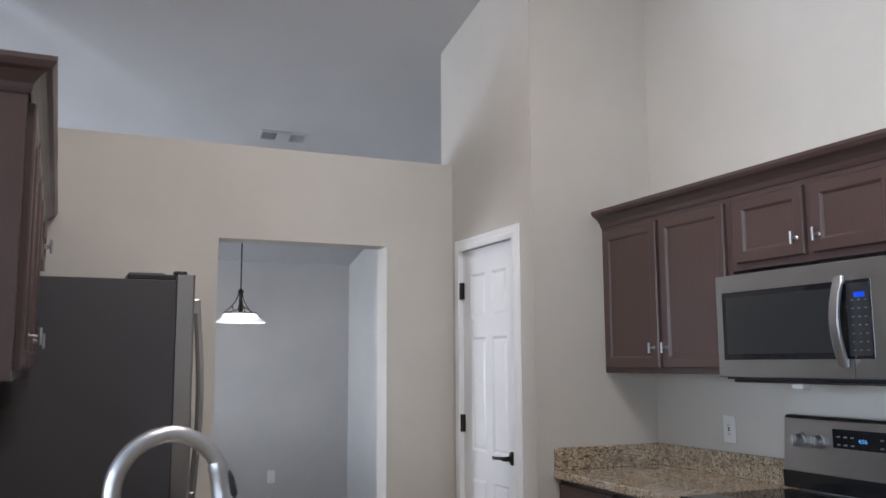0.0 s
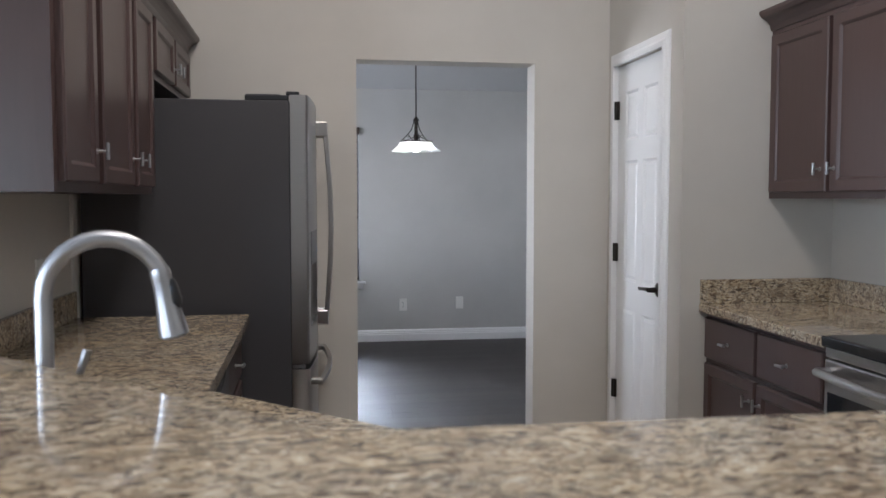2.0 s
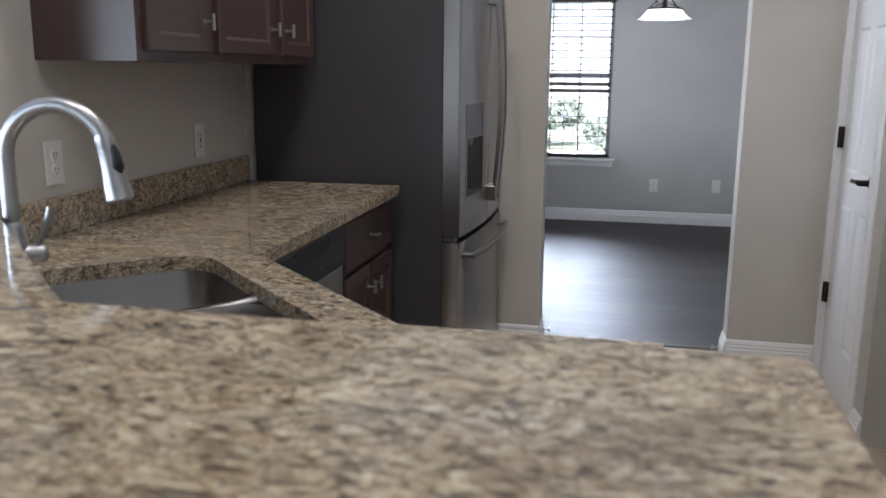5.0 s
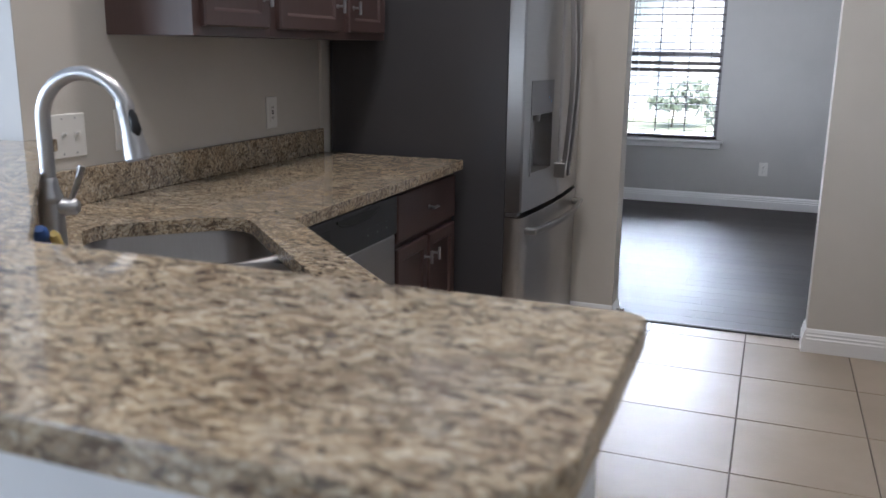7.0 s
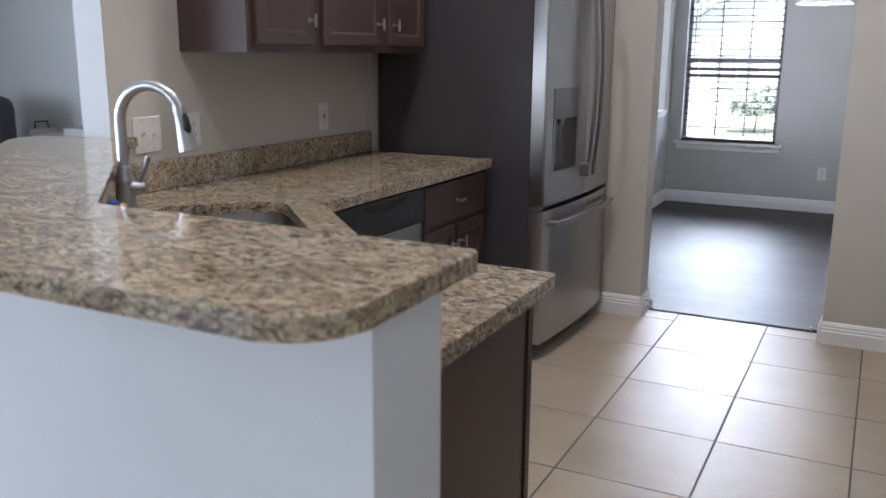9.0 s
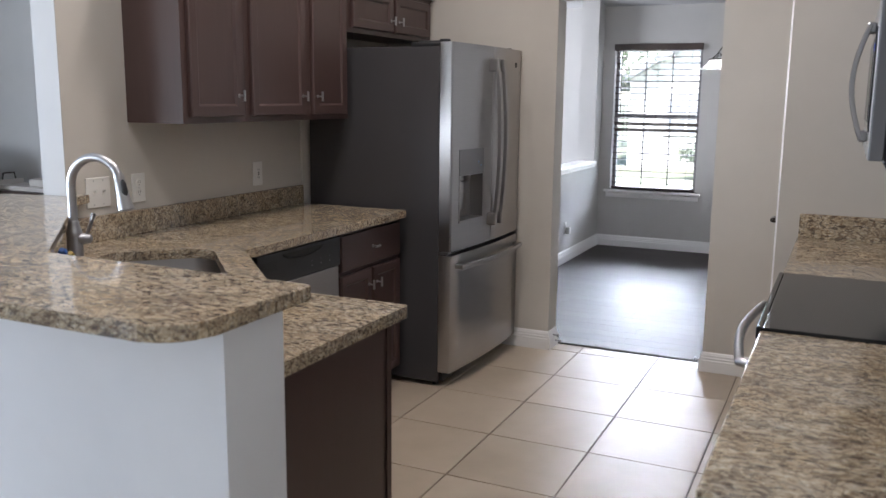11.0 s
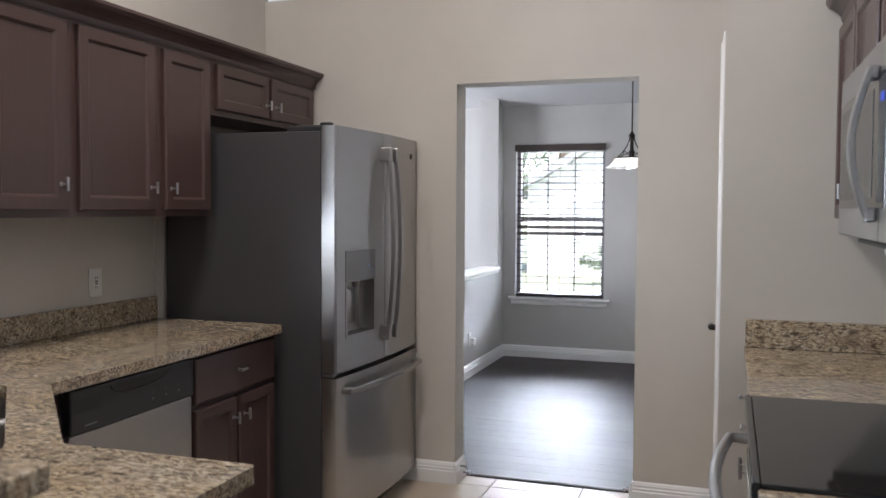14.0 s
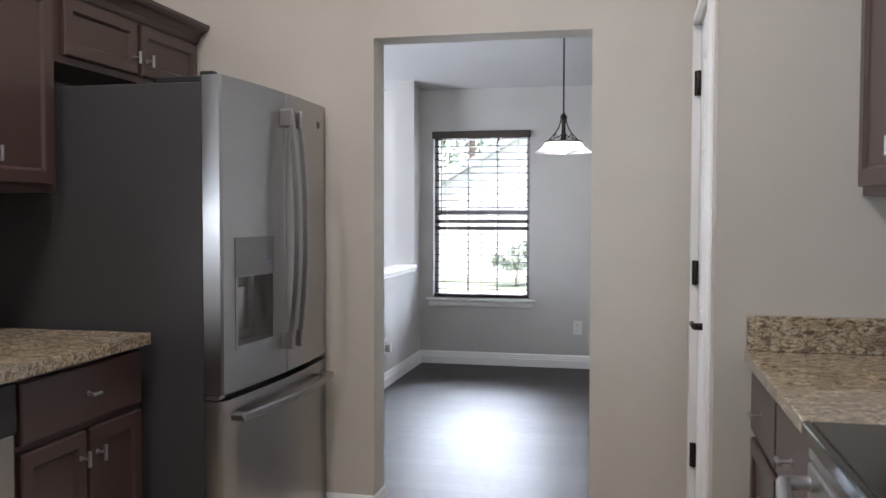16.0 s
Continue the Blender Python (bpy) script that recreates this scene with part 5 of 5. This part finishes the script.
def console():
    x, y = -3.2, 4.60
    c = thing("console_table", (x, y, 0), "dark console table against the blue-grey wall", "console table")
    bm = B()
    box(bm, x - 0.52, y - 0.17, 0.70, x + 0.60, y + 0.17, 0.73, 0.004)
    part("tabletop", bm, SLAT, c)
    for dx in (-0.48, 0.56):
        for dy in (-0.15, 0.15):
            bm = B()
            box(bm, x + dx - 0.02, y + dy - 0.02, 0, x + dx + 0.02, y + dy + 0.02, 0.6995, 0.003)
            part("leg", bm, SLAT, c)
    x -= 0.17
    t = thing("serving_tray", (x, y, 0.73), "pale serving tray with dark metal handles on the console table", "serving tray")
    bm = B()
    box(bm, x - 0.30, y - 0.12, 0.7305, x + 0.30, y + 0.12, 0.765, 0.003)
    box(bm, x - 0.30, y - 0.12, 0.765, x - 0.285, y + 0.12, 0.80)
    box(bm, x + 0.285, y - 0.12, 0.765, x + 0.30, y + 0.12, 0.80)
    part("tray", bm, TRAY, t)
    bm = B()
    for s in (-1,):
        tube(bm, [(x + s * 0.30, y - 0.06, 0.80), (x + s * 0.30, y - 0.05, 0.85), (x + s * 0.30, y + 0.05, 0.85), (x + s * 0.30, y + 0.06, 0.80)], 0.006, 8)
        tube(bm, [(x - s * 0.30, y - 0.06, 0.80), (x - s * 0.30, y - 0.05, 0.85), (x - s * 0.30, y + 0.05, 0.85), (x - s * 0.30, y + 0.06, 0.80)], 0.006, 8)
    part("handle", bm, BRONZE, t)
    bm = B()
    box(bm, x + 0.02, y - 0.08, 0.7655, x + 0.24, y + 0.08, 0.82, 0.003)
    single("book", bm, TRAY, "pale grey book lying on the serving tray", "book")


console()

# ---- outdoors ----
bm = B()
box(bm, -400, -400, -0.45, 400, 400, -0.25)
structure("ground", bm, GRASS)
# pale strip added over the grass, its colour stands for blown-out brightness
bm = B()
box(bm, -14, 9.8, -0.252, 16, 13.8, -0.235)
structure("bright_ground_strip", bm, PALEGROUND, "pale strip added on the lawn for an overexposed lower view")


def neighbour_house():
    h = thing("house", (1.5, 26, -0.25), "single-storey pale house with a grey shingle roof beyond the lawn", "house")
    x0, x1, y0, y1, z0, z1, zr = -2.8, 5.8, 22.0, 30.0, -0.25, 1.95, 4.4
    bm = B()
    box(bm, x0, y0, z0, x1, y1, z1)
    xm = (x0 + x1) / 2
    a = [bm.verts.new(c) for c in ((x0, y0, z1), (x1, y0, z1), (xm, y0, zr))]
    b = [bm.verts.new((v.co.x, y0 + 0.2, v.co.z)) for v in a]
    bm.faces.new(a)
    bm.faces.new(b)
    for i in range(3):
        bm.faces.new((a[i], a[(i + 1) % 3], b[(i + 1) % 3], b[i]))
    part("wall", bm, SIDING, h)
    bm = B()
    sl = (zr - z1) / (xm - x0)
    for s in (-1, 1):
        xe = x0 - 0.5 if s < 0 else x1 + 0.5
        ze = z1 - 0.5 * sl
        c = [(xm, zr), (xe, ze), (xe, ze + 0.18), (xm, zr + 0.18)]
        lo = [bm.verts.new((x, y0 - 0.4, z)) for x, z in c]
        hi = [bm.verts.new((x, y1, z)) for x, z in c]
        bm.faces.new(lo)
        bm.faces.new(hi)
        for i in range(4):
            bm.faces.new((lo[i], lo[(i + 1) % 4], hi[(i + 1) % 4], hi[i]))
    part("roof", bm, SHINGLE, h)
    for x in (-1.9,):
        bm = B()
        box(bm, x, y0 - 0.06, 0.6, x + 1.1, y0 - 0.02, 1.7)
        w = part("window", bm, TRIM, h)
        bm = B()
        box(bm, x + 0.07, y0 - 0.07, 0.67, x + 0.52, y0 - 0.061, 1.63)
        box(bm, x + 0.58, y0 - 0.07, 0.67, x + 1.03, y0 - 0.061, 1.63)
        part("pane", bm, EXTGLASS, w)


neighbour_house()


def tree(x, y, height, spread, seed, mat):
    rng = random.Random(seed)
    t = thing("tree", (x, y, -0.25), "leafy green garden tree", "tree")
    bm = B()
    top = Vector((x + 0.2, y, height * 0.7))
    tube(bm, [(x, y, -0.25), (x + 0.05, y, height * 0.3), tuple(top)], [0.028 * height, 0.02 * height, 0.008 * height], 8)
    limbs = []
    for k in range(7):
        a = rng.uniform(0, 6.28)
        s = Vector((x + 0.08, y, height * rng.uniform(0.25, 0.6)))
        e = s + Vector((math.cos(a) * spread * 0.7, math.sin(a) * spread * 0.7, rng.uniform(0.07, 0.2) * height))
        tube(bm, [s, (s + e) / 2 + Vector((0, 0, 0.02 * height)), e], [0.009 * height, 0.006 * height, 0.003 * height], 6)
        limbs.append((s, e))
    part("trunk", bm, BARK, t)
    vs, fs = [], []
    for k in range(1800):
        s, e = rng.choice(limbs)
        c = s.lerp(e, rng.uniform(0.35, 1.1)) + Vector((rng.gauss(0, spread * 0.2), rng.gauss(0, spread * 0.2), rng.gauss(0.05, min(spread * 0.2, height * 0.1))))
        q = Euler((rng.uniform(0, 6.3), rng.uniform(0, 6.3), rng.uniform(0, 6.3))).to_matrix()
        l, w = rng.uniform(0.08, 0.16), rng.uniform(0.035, 0.06)
        i = len(vs)
        for p in ((-l, 0, 0), (0, -w, 0.01), (l, 0, 0), (0, w, 0.01)):
            vs.append(tuple(c + q @ Vector(p)))
        fs.append((i, i + 1, i + 2, i + 3))
    me = bpy.data.meshes.new("crown")
    me.from_pydata(vs, [], fs)
    me.materials.append(mat)
    ob = new("crown", me)
    ob.parent = t
    ob.matrix_parent_inverse = Matrix.Translation(-Vector(t.location))


for k, (x, y, hh, sp, mt) in enumerate(((-3.2, 17.5, 5.5, 1.9, LEAF), (-6.5, 20, 6.5, 2.4, LEAF), (0.75, 15.0, 0.6, 0.35, LEAF2), (-0.55, 19.5, 0.75, 0.6, LEAF2), (-5.2, 14.0, 3.2, 1.4, LEAF2), (3.6, 33.5, 7.5, 3.0, LEAF), (-3.8, 31.5, 8.5, 3.4, LEAF), (-9.0, 27, 8.0, 3.0, LEAF))):
    tree(x, y, hh, sp, 100 + k, mt)

# ---- floor pieces ----
TX, TY, PXT, PYT = 0.983, 3.741, 0.4480, 0.4615


def tile_mesh(w, h, name, mat, t=0.006, bev=0.0015):
    if name == "plank":
        bev = 0.0003
    bm = B()
    box(bm, -w / 2, -h / 2, -t, w / 2, h / 2, 0.0)
    bm.faces.ensure_lookup_table()
    up = max(bm.faces, key=lambda f: f.calc_center_median().z)
    bmesh.ops.inset_region(bm, faces=[up], thickness=bev, depth=0.0)
    for v in bm.verts:
        if abs(v.co.z) < 1e-6 and (abs(abs(v.co.x) - w / 2) < 1e-6 or abs(abs(v.co.y) - h / 2) < 1e-6):
            v.co.z = -bev
    return finish(bm, name, mat)


cache = {}


def lay(x0, x1, y0, y1, name, mat, parent, z=0.0, gap=0.004):
    w, h = round(x1 - x0 - gap, 4), round(y1 - y0 - gap, 4)
    if w < 0.02 or h < 0.02:
        return
    key = (name, w, h)
    if key not in cache:
        cache[key] = tile_mesh(w, h, name, mat)
    ob = new(name, cache[key])
    ob.location = ((x0 + x1) / 2, (y0 + y1) / 2, z)
    ob.parent = parent


ix0, ix1 = math.floor((-0.53 - TX) / PXT), math.ceil((XR - TX) / PXT)
iy0, iy1 = math.floor((-1.9 - TY) / PYT), math.ceil((YB2 - TY) / PYT)
for i in range(ix0, ix1):
    for j in range(iy0, iy1):
        x0, x1 = max(TX + i * PXT, -0.53), min(TX + (i + 1) * PXT, XR)
        y0, y1 = TY + j * PYT, min(TY + (j + 1) * PYT, YB2 - 0.004)
        lay(x0, x1, y0, y1, "tile", TILE, floor_k, 0.0, 0.006)
lay(-0.53, XR, SOUTH, TY + iy0 * PYT, "tile_field", TILE, floor_k)

rng = random.Random(5)
y = YB2 + 0.044
row = 0
while y < DY:
    y1 = min(y + 0.128, DY)
    x = DX0 - rng.uniform(0.0, 1.1)
    while x < DX1:
        x1 = x + rng.uniform(0.7, 1.25)
        a, b = max(x, DX0), min(x1, DX1)
        if DX1 - b < 0.1:
            b = DX1
            x1 = DX1
        if b - a > 0.05:
            lay(a, b, y, y1, "plank", PLANK, floor_d, 0.0, 0.0005)
        x = x1
    y = y1
y = 0.9
while y < 5.5:
    y1 = min(y + 0.128, 5.5)
    x = WEST
    while x < -0.53:
        x1 = min(x + rng.uniform(0.9, 1.4), -0.53)
        lay(x, x1, y, y1, "plank", PLANK, floor_l, 0.0, 0.0022)
        x = x1
    y = y1
lay(WEST, -0.53, SOUTH, 0.9, "plank_field", PLANK, floor_l)
lay(-2.5, DX0 - 0.12, YB2 + 0.02, DY, "plank_field", PLANK, floor_d)
